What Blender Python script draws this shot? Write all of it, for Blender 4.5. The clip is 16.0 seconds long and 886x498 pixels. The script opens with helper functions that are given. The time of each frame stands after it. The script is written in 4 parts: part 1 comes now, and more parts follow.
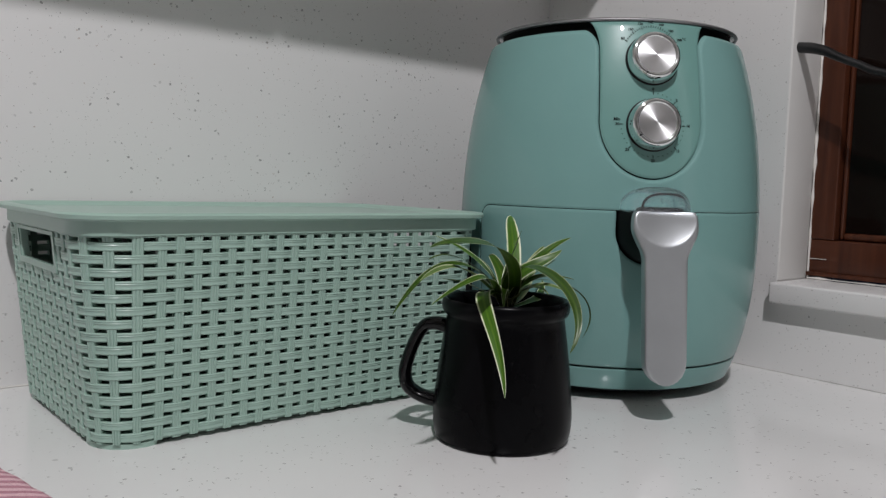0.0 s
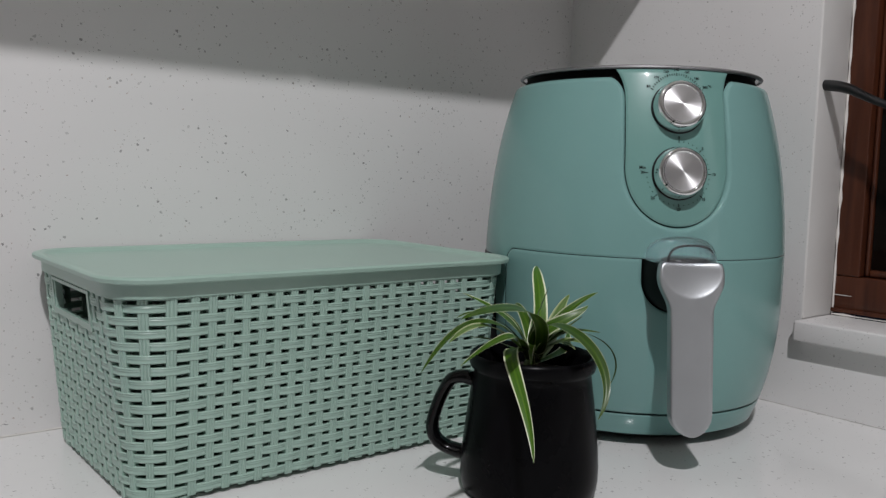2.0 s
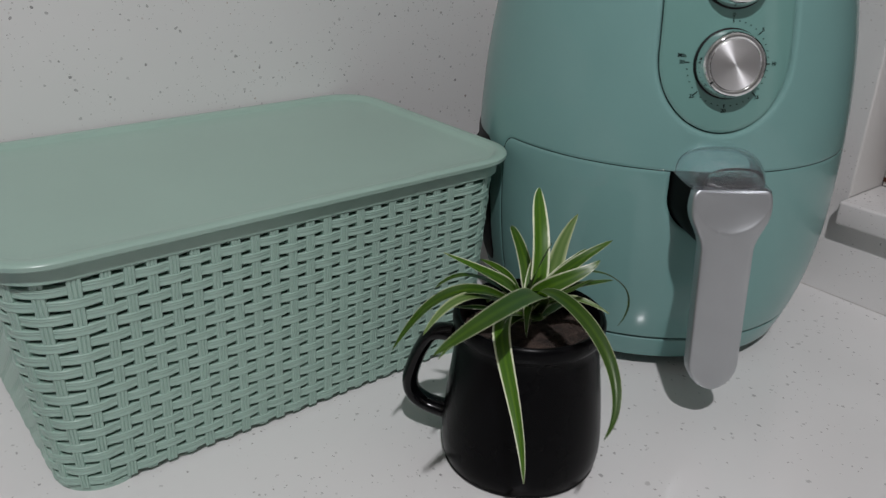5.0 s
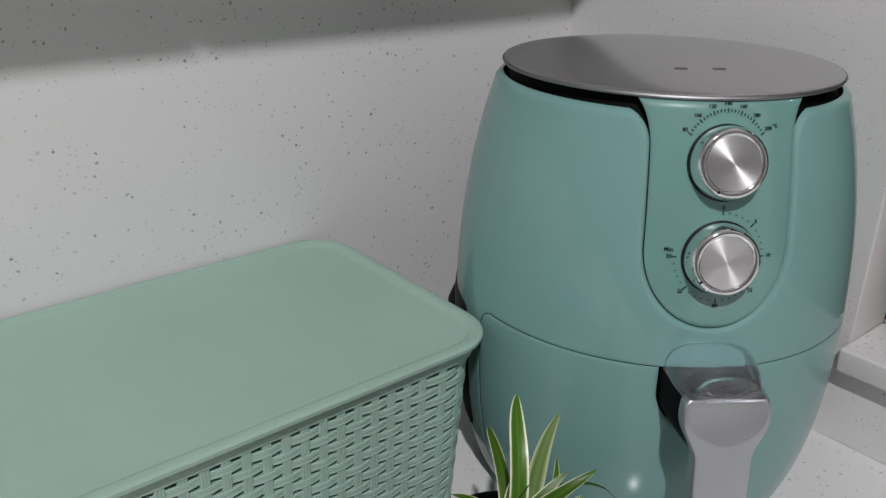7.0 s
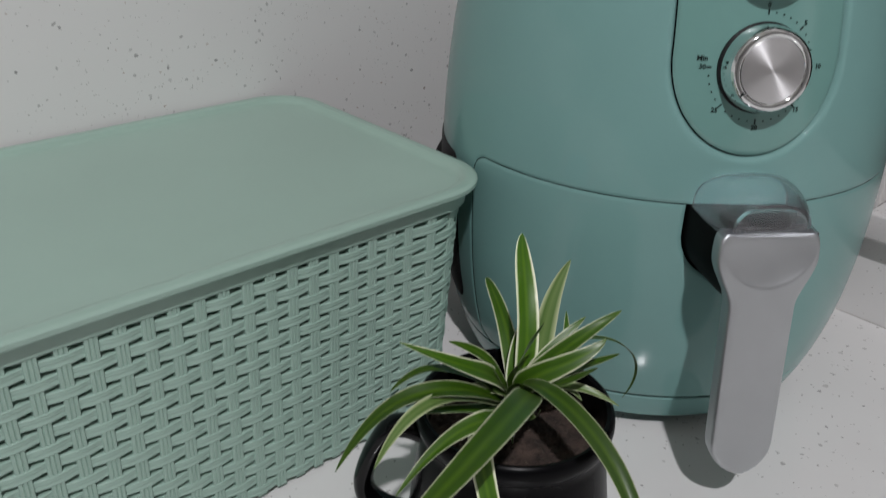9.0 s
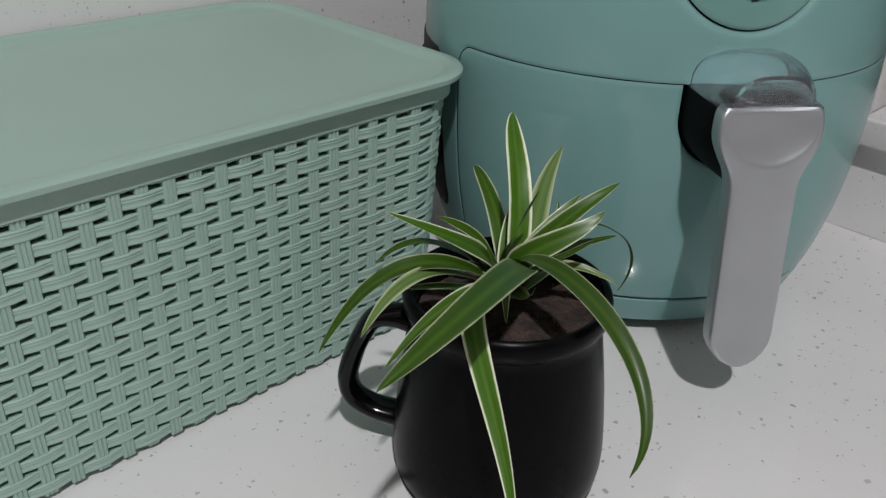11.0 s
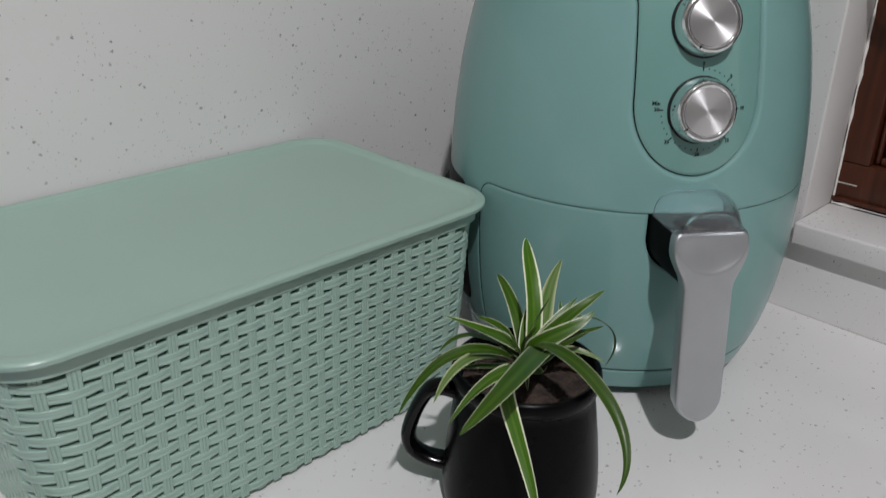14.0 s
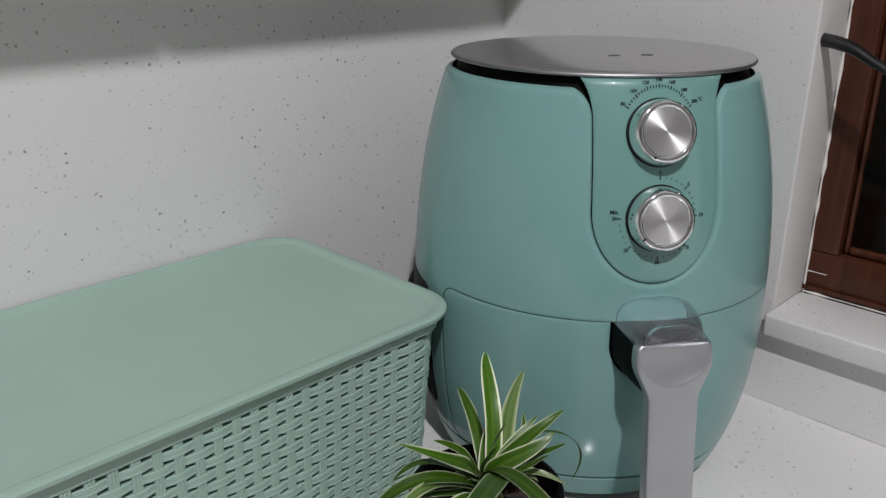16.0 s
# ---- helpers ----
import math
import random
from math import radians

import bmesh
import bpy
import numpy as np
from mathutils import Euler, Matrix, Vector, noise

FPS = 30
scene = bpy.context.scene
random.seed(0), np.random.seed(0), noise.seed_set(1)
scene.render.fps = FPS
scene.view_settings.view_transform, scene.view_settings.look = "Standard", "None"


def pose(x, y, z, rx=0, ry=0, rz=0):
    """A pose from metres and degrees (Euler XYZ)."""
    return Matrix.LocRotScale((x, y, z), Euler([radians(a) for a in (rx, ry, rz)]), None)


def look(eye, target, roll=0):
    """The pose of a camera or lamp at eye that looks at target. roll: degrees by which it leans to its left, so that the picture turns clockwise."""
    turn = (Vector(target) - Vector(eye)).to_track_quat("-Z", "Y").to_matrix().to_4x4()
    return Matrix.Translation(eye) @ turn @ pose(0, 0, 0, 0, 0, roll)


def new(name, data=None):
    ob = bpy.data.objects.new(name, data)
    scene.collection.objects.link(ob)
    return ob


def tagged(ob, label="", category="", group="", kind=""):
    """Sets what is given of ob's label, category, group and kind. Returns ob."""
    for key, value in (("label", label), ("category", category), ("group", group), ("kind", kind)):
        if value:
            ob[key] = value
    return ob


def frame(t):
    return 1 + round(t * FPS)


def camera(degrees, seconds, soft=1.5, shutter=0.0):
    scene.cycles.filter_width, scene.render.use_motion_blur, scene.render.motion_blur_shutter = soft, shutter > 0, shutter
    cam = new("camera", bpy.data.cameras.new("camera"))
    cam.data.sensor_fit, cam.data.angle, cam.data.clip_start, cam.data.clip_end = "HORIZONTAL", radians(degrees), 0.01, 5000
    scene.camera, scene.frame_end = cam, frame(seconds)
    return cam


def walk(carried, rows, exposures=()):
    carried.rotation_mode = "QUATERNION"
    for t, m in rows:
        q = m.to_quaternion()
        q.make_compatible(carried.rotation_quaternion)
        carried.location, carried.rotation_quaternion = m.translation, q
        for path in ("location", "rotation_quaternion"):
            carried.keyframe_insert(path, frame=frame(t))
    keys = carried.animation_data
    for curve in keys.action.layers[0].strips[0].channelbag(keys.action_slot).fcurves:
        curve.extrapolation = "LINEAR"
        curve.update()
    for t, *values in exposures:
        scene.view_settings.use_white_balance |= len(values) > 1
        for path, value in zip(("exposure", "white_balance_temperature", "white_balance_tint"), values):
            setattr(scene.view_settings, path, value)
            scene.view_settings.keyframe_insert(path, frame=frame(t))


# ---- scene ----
cam = camera(56.6, 16.0, 1.35, 0.4)
PATH = [
    (0, (0.0158, 0.0177, 0.1823), (1.2118, 1.4341, 0.0307), 1.8),
    (0.5, (0.0158, 0.0205, 0.1795), (1.2044, 1.4443, 0.0335), 1.8),
    (1, (0.013, 0.0205, 0.1804), (1.196, 1.448, 0.0363), 1.8),
    (1.5, (0.0084, 0.0195, 0.1934), (1.1848, 1.4517, 0.0409), 1.8),
    (2, (0.0074, 0.0223, 0.226), (1.1746, 1.461, 0.0614), 1.7),
    (2.2, (0.0057, 0.0223, 0.2363), (1.1568, 1.4539, -0.007), 1.7),
    (2.4, (0.0040, 0.0223, 0.2478), (1.1418, 1.4479, -0.0790), 1.8),
    (2.5, (0.0037, 0.0223, 0.2558), (1.1393, 1.4536, -0.0921), 1.8),
    (3, (0.0205, 0.014, 0.3078), (1.1309, 1.4499, -0.0967), 1.5),
    (3.2, (0.0214, 0.0177, 0.3171), (1.1327, 1.4406, -0.1302), 1.7),
    (5.3, (0.1190, 0.1618, 0.3413), (1.1876, 1.4620, -0.4501), 2),
    (5.5, (0.119, 0.1823, 0.3478), (1.1876, 1.4741, -0.4594), 2.2),
    (6, (0.12, 0.2148, 0.3543), (1.1895, 1.4973, -0.4659), 2.6),
    (6.5, (0.1544, 0.2093, 0.3878), (1.2211, 1.4982, -0.4241), 2.7),
    (7, (0.1776, 0.1906, 0.4232), (1.2676, 1.5085, -0.3088), 0.9),
    (7.5, (0.1683, 0.1823, 0.4073), (1.2769, 1.4964, -0.3032), 0.8),
    (8, (0.1711, 0.2065, 0.3757), (1.2908, 1.5047, -0.3469), 1),
    (8.5, (0.1934, 0.2213, 0.3571), (1.2983, 1.4787, -0.4538), 1.2),
    (9, (0.199, 0.2316, 0.3339), (1.3076, 1.4629, -0.5124), 1.4),
    (9.2, (0.1990, 0.2306, 0.3246), (1.2992, 1.4555, -0.5403), 1.8),
    (11.5, (0.1944, 0.2344, 0.2855), (1.328, 1.3959, -0.6212), 1.1),
    (12, (0.1758, 0.2167, 0.2948), (1.316, 1.3708, -0.6147), 0.8),
    (12.5, (0.146, 0.1906, 0.3023), (1.2974, 1.3625, -0.5701), 0.8),
    (13, (0.1116, 0.1702, 0.3143), (1.2778, 1.3569, -0.5162), 1.3),
    (13.5, (0.1014, 0.1665, 0.346), (1.2815, 1.3699, -0.4399), 1.3),
    (14, (0.0911, 0.1665, 0.3683), (1.2815, 1.3745, -0.3952), 1),
    (14.5, (0.1116, 0.1693, 0.3999), (1.3262, 1.3876, -0.3078), 0.3),
    (15, (0.1153, 0.1637, 0.4083), (1.3485, 1.3829, -0.266), 0.3),
    (15.5, (0.106, 0.1646, 0.4018), (1.3457, 1.3876, -0.2502), 0.4),
    (16, (0.1228, 0.1683, 0.399), (1.3606, 1.3969, -0.2483), 0.3),
]
walk(cam, [(t, look(eye, target, roll)) for t, eye, target, roll in PATH], [(0.0, 0.0), (1.5, 0.0), (2.0, -0.03), (2.5, -0.17), (3.0, -0.16), (5.5, -0.20), (6.0, -0.16), (6.5, -0.08), (7.0, 0.06), (7.5, 0.08), (8.5, 0.0), (9.0, -0.03), (12.0, 0.02), (14.0, 0.0), (15.0, 0.08), (16.0, 0.10)])

import functools

# ---- light: one ceiling lamp behind the camera's side of the kitchen, night outside ----
LAMP = (-0.41, -0.62, 1.92)
world = bpy.data.worlds.new("night")
scene.world = world
world.use_nodes = True
world.node_tree.nodes["Background"].inputs[0].default_value = (0.010, 0.013, 0.022, 1)
world.node_tree.nodes["Background"].inputs[1].default_value = 0.3
bulb = bpy.data.lights.new("ceiling_bulb", "AREA")
bulb.shape, bulb.size, bulb.energy, bulb.color = "DISK", 0.070, 40.8, (0.985, 0.966, 1.0)
bulb_ob = new("ceiling_bulb", bulb)
bulb_ob.matrix_world = pose(*LAMP)


# ---- materials ----
def material(name, color=(0.8, 0.8, 0.8), rough=0.5, metal=0.0, **more):
    m = bpy.data.materials.new(name)
    m.use_nodes = True
    b = m.node_tree.nodes["Principled BSDF"]
    b.inputs["Base Color"].default_value = (*color, 1)
    b.inputs["Roughness"].default_value = rough
    b.inputs["Metallic"].default_value = metal
    for key, value in more.items():
        b.inputs[key.replace("_", " ")].default_value = value
    return m, m.node_tree.nodes, m.node_tree.links, b


def add(nodes, kind, **sets):
    n = nodes.new(kind)
    for key, value in sets.items():
        if key in ("operation", "data_type", "feature", "blend_type", "direction_type", "axis", "wave_type", "bands_direction", "clamp", "use_clamp", "attribute_name", "noise_dimensions"):
            if key == "operation":
                n.operation = value
            elif key == "data_type":
                n.data_type = value
            elif key == "blend_type":
                n.blend_type = value
            elif key == "direction_type":
                n.direction_type = value
            elif key == "axis":
                n.axis = value
            elif key == "bands_direction":
                n.bands_direction = value
            elif key == "use_clamp":
                n.use_clamp = value
            elif key == "attribute_name":
                n.attribute_name = value
        else:
            n.inputs[key.replace("_", " ")].default_value = value
    return n


def ramp(nodes, *stops):
    n = nodes.new("ShaderNodeValToRGB")
    e = n.color_ramp.elements
    while len(e) < len(stops):
        e.new(0.5)
    for el, (at, c) in zip(e, stops):
        el.position, el.color = at, (*c, 1) if len(c) == 3 else c
    return n


def grain(nodes, links, b, base, amount, scale, rough_lo, rough_hi, bump=0.05, bump_scale=None, distance=0.001):
    """Blotches and fine grain on a plain surface: colour, gloss and relief."""
    tc = nodes.new("ShaderNodeTexCoord")
    n1 = add(nodes, "ShaderNodeTexNoise", Scale=scale, Detail=6.0)
    n2 = add(nodes, "ShaderNodeTexNoise", Scale=bump_scale or scale * 12, Detail=3.0)
    for n in (n1, n2):
        links.new(tc.outputs["Object"], n.inputs["Vector"])
    lo = tuple(c * (1 - amount) for c in base)
    hi = tuple(min(1, c * (1 + amount)) for c in base)
    r = ramp(nodes, (0.3, lo), (0.7, hi))
    links.new(n1.outputs["Fac"], r.inputs["Fac"])
    links.new(r.outputs["Color"], b.inputs["Base Color"])
    g = add(nodes, "ShaderNodeMapRange", To_Min=rough_lo, To_Max=rough_hi)
    links.new(n1.outputs["Fac"], g.inputs["Value"])
    links.new(g.outputs["Result"], b.inputs["Roughness"])
    bp = add(nodes, "ShaderNodeBump", Strength=bump, Distance=distance)
    links.new(n2.outputs["Fac"], bp.inputs["Height"])
    links.new(bp.outputs["Normal"], b.inputs["Normal"])
    return r


def math_node(nodes, links, op, a, b):
    n = add(nodes, "ShaderNodeMath", operation=op)
    for i, v in enumerate((a, b)):
        if isinstance(v, (int, float)):
            n.inputs[i].default_value = v
        else:
            links.new(v, n.inputs[i])
    return n.outputs[0]


def quartz(name, base, rough, layers):
    """Engineered stone: pale ground with clustered dark and pale chips."""
    m, nodes, links, b = material(name, base, rough)
    geo = nodes.new("ShaderNodeNewGeometry")
    warp = add(nodes, "ShaderNodeTexNoise", Scale=330.0, Detail=2.0)
    links.new(geo.outputs["Position"], warp.inputs["Vector"])
    off = add(nodes, "ShaderNodeVectorMath", operation="MULTIPLY_ADD")
    off.inputs[1].default_value = (0.0035, 0.0035, 0.0025)
    links.new(warp.outputs["Color"], off.inputs[0])
    links.new(geo.outputs["Position"], off.inputs[2])
    cloud = add(nodes, "ShaderNodeTexNoise", Scale=5.0, Detail=4.0)
    links.new(geo.outputs["Position"], cloud.inputs["Vector"])
    ground = ramp(nodes, (0.3, tuple(c * 0.95 for c in base)), (0.7, base))
    links.new(cloud.outputs["Fac"], ground.inputs["Fac"])
    clump = add(nodes, "ShaderNodeTexNoise", Scale=16.0, Detail=3.0)
    links.new(geo.outputs["Position"], clump.inputs["Vector"])
    density = add(nodes, "ShaderNodeMapRange", From_Min=0.38, From_Max=0.66, To_Min=0.15, To_Max=1.0)
    links.new(clump.outputs["Fac"], density.inputs["Value"])
    colour = ground.outputs["Color"]
    for scale, share, size, chip in layers:
        v = add(nodes, "ShaderNodeTexVoronoi", Scale=scale)
        links.new(off.outputs["Vector"], v.inputs["Vector"])
        sep = nodes.new("ShaderNodeSeparateColor")
        links.new(v.outputs["Color"], sep.inputs["Color"])
        chosen = math_node(nodes, links, "LESS_THAN", sep.outputs["Red"], math_node(nodes, links, "MULTIPLY", density.outputs["Result"], share))
        radius = math_node(nodes, links, "MULTIPLY", sep.outputs["Green"], size)
        spot = math_node(nodes, links, "LESS_THAN", v.outputs["Distance"], radius)
        tone = math_node(nodes, links, "MULTIPLY_ADD", sep.outputs["Blue"], 0.6)
        tone.node.inputs[2].default_value = 0.25
        mask = math_node(nodes, links, "MULTIPLY", math_node(nodes, links, "MULTIPLY", chosen, spot), tone)
        mix = add(nodes, "ShaderNodeMix", data_type="RGBA")
        links.new(mask, mix.inputs[0])
        links.new(colour, mix.inputs[6])
        mix.inputs[7].default_value = (*chip, 1)
        colour = mix.outputs[2]
    links.new(colour, b.inputs["Base Color"])
    fine = add(nodes, "ShaderNodeTexNoise", Scale=60.0, Detail=4.0)
    links.new(geo.outputs["Position"], fine.inputs["Vector"])
    g = add(nodes, "ShaderNodeMapRange", To_Min=rough - 0.06, To_Max=rough + 0.08)
    links.new(fine.outputs["Fac"], g.inputs["Value"])
    links.new(g.outputs["Result"], b.inputs["Roughness"])
    bp = add(nodes, "ShaderNodeBump", Strength=0.04, Distance=0.001)
    links.new(fine.outputs["Fac"], bp.inputs["Height"])
    links.new(bp.outputs["Normal"], b.inputs["Normal"])
    return m


QUARTZ_WALL = quartz("speckled quartz wall", (0.765, 0.755, 0.745), 0.42, [(340, 0.15, 0.41, (0.20, 0.195, 0.19)), (640, 0.15, 0.45, (0.30, 0.29, 0.27)), (200, 0.04, 0.26, (0.13, 0.13, 0.12)), (480, 0.05, 0.40, (0.40, 0.31, 0.26))])
QUARTZ_TOP = quartz("speckled quartz counter", (0.74, 0.735, 0.725), 0.13, [(300, 0.10, 0.43, (0.16, 0.155, 0.15)), (600, 0.09, 0.46, (0.26, 0.25, 0.23)), (150, 0.07, 0.29, (0.09, 0.09, 0.085)), (85, 0.03, 0.18, (0.16, 0.15, 0.14))])
PLASTER, n_, l_, b_ = material("painted plaster")
grain(n_, l_, b_, (0.70, 0.69, 0.67), 0.05, 9, 0.5, 0.7, 0.15, 80)
ROOM_PAINT, n_, l_, b_ = material("room paint")
grain(n_, l_, b_, (0.36, 0.355, 0.35), 0.05, 3, 0.6, 0.8, 0.1, 60)
CEILING_PAINT, n_, l_, b_ = material("white ceiling paint")
grain(n_, l_, b_, (0.78, 0.77, 0.75), 0.04, 3, 0.6, 0.8, 0.1, 60)
FLOOR_TILE, n_, l_, b_ = material("floor tile")
grain(n_, l_, b_, (0.26, 0.23, 0.21), 0.15, 4, 0.3, 0.5, 0.05, 60)
CABINET_PAINT, n_, l_, b_ = material("cabinet laminate")
grain(n_, l_, b_, (0.62, 0.60, 0.56), 0.04, 6, 0.35, 0.5, 0.03, 90)

MINT_PAINT, n_, l_, b_ = material("glossy mint enamel", Coat_Weight=0.6, Coat_Roughness=0.01, Specular_IOR_Level=0.06)
grain(n_, l_, b_, (0.192, 0.358, 0.339), 0.025, 14, 0.34, 0.40, 0.02, 900, 0.0002)
MINT_PANEL, n_, l_, b_ = material("glossy mint panel", Coat_Weight=0.85, Coat_Roughness=0.015, Specular_IOR_Level=0.3)
grain(n_, l_, b_, (0.160, 0.322, 0.292), 0.02, 14, 0.30, 0.36, 0.02, 900, 0.0002)
MINT_PLASTIC, n_, l_, b_ = material("pale mint plastic")
grain(n_, l_, b_, (0.318, 0.456, 0.390), 0.03, 12, 0.27, 0.36, 0.05, 500, 0.0004)
BLACK_PLASTIC, n_, l_, b_ = material("black plastic", Specular_IOR_Level=0.18)
grain(n_, l_, b_, (0.012, 0.012, 0.013), 0.2, 30, 0.4, 0.55, 0.05, 700, 0.0003)
BLACK_ENAMEL, n_, l_, b_ = material("black enamel", Specular_IOR_Level=0.08)
grain(n_, l_, b_, (0.0025, 0.0025, 0.003), 0.25, 18, 0.24, 0.32, 0.03, 420, 0.0004)
BLACK_GLOSS, n_, l_, b_ = material("black glossy enamel", Coat_Weight=0.3, Coat_Roughness=0.08, Specular_IOR_Level=0.15)
grain(n_, l_, b_, (0.0025, 0.0025, 0.003), 0.2, 18, 0.12, 0.2, 0.03, 300, 0.0004)
SILVER_PLASTIC, n_, l_, b_ = material("silver lacquered plastic", metal=0.88)
grain(n_, l_, b_, (0.49, 0.51, 0.525), 0.05, 30, 0.38, 0.45, 0.04, 1500, 0.0002)
SILVER_LID, n_, l_, b_ = material("brushed silver lid", metal=0.75)
grain(n_, l_, b_, (0.42, 0.415, 0.42), 0.04, 10, 0.15, 0.20, 0.03, 900, 0.0002)
CHROME, n_, l_, b_ = material("chrome", (0.80, 0.82, 0.82), 0.07, 1.0)
SPUN, n_, l_, b_ = material("spun aluminium", (0.90, 0.90, 0.91), 0.36, 1.0, Anisotropic=0.85, Anisotropic_Rotation=0.25)
tan_ = add(n_, "ShaderNodeTangent", direction_type="RADIAL", axis="Z")
l_.new(tan_.outputs["Tangent"], b_.inputs["Tangent"])
CLEAR, n_, l_, b_ = material("clear plastic", (0.66, 0.67, 0.69), 0.05, Transmission_Weight=0.97, IOR=1.36)
CORE_BLACK, n_, l_, b_ = material("unlit black plastic", (0.004, 0.004, 0.004), 0.6, Specular_IOR_Level=0.08)
DARK_GREY, n_, l_, b_ = material("dark grey plastic")
grain(n_, l_, b_, (0.016, 0.016, 0.017), 0.15, 40, 0.20, 0.30, 0.04, 800, 0.0002)
GREY_PRINT, n_, l_, b_ = material("grey print", (0.09, 0.09, 0.09), 0.5)
GROUT, n_, l_, b_ = material("grey joint")
grain(n_, l_, b_, (0.56, 0.54, 0.52), 0.25, 40, 0.7, 0.9, 0.3, 200)
RIM_METAL, n_, l_, b_ = material("satin metal rim", (0.30, 0.30, 0.31), 0.5, 1.0)
INK, n_, l_, b_ = material("dark print", (0.006, 0.012, 0.012), 0.6, Specular_IOR_Level=0.2)
SOIL, n_, l_, b_ = material("potting soil")
grain(n_, l_, b_, (0.040, 0.026, 0.020), 0.55, 120, 0.85, 0.98, 1.0, 260, 0.004)
WOOD, n_, l_, b_ = material("varnished red-brown wood", Specular_IOR_Level=0.3, Coat_Weight=0.12, Coat_Roughness=0.2)
tc_ = n_.new("ShaderNodeTexCoord")
mp_ = n_.new("ShaderNodeMapping")
mp_.inputs["Scale"].default_value = (60, 60, 4)
no_ = add(n_, "ShaderNodeTexNoise", Scale=1.6, Detail=8.0, Distortion=0.6)
r_ = ramp(n_, (0.3, (0.046, 0.013, 0.006)), (0.55, (0.078, 0.023, 0.010)), (0.75, (0.104, 0.033, 0.015)))
l_.new(tc_.outputs["Object"], mp_.inputs["Vector"])
l_.new(mp_.outputs["Vector"], no_.inputs["Vector"])
l_.new(no_.outputs["Fac"], r_.inputs["Fac"])
l_.new(r_.outputs["Color"], b_.inputs["Base Color"])
b_.inputs["Roughness"].default_value = 0.4
bp_ = add(n_, "ShaderNodeBump", Strength=0.2, Distance=0.001)
l_.new(no_.outputs["Fac"], bp_.inputs["Height"])
l_.new(bp_.outputs["Normal"], b_.inputs["Normal"])
PANE, n_, l_, b_ = material("dark window glass", (0.007, 0.004, 0.003), 0.08, Specular_IOR_Level=0.3)
IRON, n_, l_, b_ = material("black painted iron", metal=0.3)
grain(n_, l_, b_, (0.020, 0.020, 0.021), 0.4, 50, 0.3, 0.5, 0.3, 220, 0.001)
CAULK, n_, l_, b_ = material("white sealant")
grain(n_, l_, b_, (0.72, 0.70, 0.66), 0.08, 60, 0.5, 0.7, 0.5, 200)

# striped leaf: u runs across the blade
LEAF, n_, l_, b_ = material("striped leaf", rough=0.42, Coat_Weight=0.12, Coat_Roughness=0.25, Specular_IOR_Level=0.35)
at_ = add(n_, "ShaderNodeAttribute", attribute_name="blade")
no_ = add(n_, "ShaderNodeTexNoise", Scale=240.0, Detail=3.0)
tc_ = n_.new("ShaderNodeTexCoord")
l_.new(tc_.outputs["Object"], no_.inputs["Vector"])
jig_ = math_node(n_, l_, "MULTIPLY", no_.outputs["Fac"], 0.10)
oi_ = n_.new("ShaderNodeObjectInfo")
var_ = math_node(n_, l_, "MULTIPLY_ADD", oi_.outputs["Random"], 0.16)
var_.node.inputs[2].default_value = -0.10
sum_ = math_node(n_, l_, "ADD", math_node(n_, l_, "ADD", at_.outputs["Fac"], jig_), var_)
r_ = ramp(n_, (0.0, (0.074, 0.158, 0.006)), (0.35, (0.034, 0.096, 0.003)), (0.82, (0.050, 0.122, 0.005)), (0.91, (0.44, 0.50, 0.29)), (1.0, (0.66, 0.69, 0.52)))
l_.new(sum_, r_.inputs["Fac"])
hue_ = n_.new("ShaderNodeHueSaturation")
hv_ = add(n_, "ShaderNodeMapRange", To_Min=0.55, To_Max=1.25)
l_.new(oi_.outputs["Random"], hv_.inputs["Value"])
l_.new(hv_.outputs["Result"], hue_.inputs["Value"])
l_.new(r_.outputs["Color"], hue_.inputs["Color"])
l_.new(hue_.outputs["Color"], b_.inputs["Base Color"])
b_.inputs["Subsurface Weight"].default_value = 0.05
b_.inputs["Subsurface Radius"].default_value = (0.002, 0.003, 0.001)
PALE_LEAF, n_, l_, b_ = material("pale leaf", rough=0.4)
at_ = add(n_, "ShaderNodeAttribute", attribute_name="blade")
r_ = ramp(n_, (0.0, (0.12, 0.19, 0.05)), (0.5, (0.07, 0.14, 0.025)), (0.78, (0.28, 0.34, 0.16)), (1.0, (0.46, 0.50, 0.33)))
l_.new(at_.outputs["Fac"], r_.inputs["Fac"])
l_.new(r_.outputs["Color"], b_.inputs["Base Color"])


def stripes(name, a, b2, scale, direction):
    m, nodes, links, b = material(name, a, 0.9)
    tc = nodes.new("ShaderNodeTexCoord")
    w = add(nodes, "ShaderNodeTexWave", Scale=scale, Distortion=0.8, Detail=2.0, bands_direction=direction)
    links.new(tc.outputs["Object"], w.inputs["Vector"])
    r = ramp(nodes, (0.35, a), (0.65, b2))
    links.new(w.outputs["Color"], r.inputs["Fac"])
    links.new(r.outputs["Color"], b.inputs["Base Color"])
    n = add(nodes, "ShaderNodeTexNoise", Scale=500.0, Detail=3.0)
    links.new(tc.outputs["Object"], n.inputs["Vector"])
    bp = add(nodes, "ShaderNodeBump", Strength=0.8, Distance=0.002)
    links.new(n.outputs["Fac"], bp.inputs["Height"])
    links.new(bp.outputs["Normal"], b.inputs["Normal"])
    return m


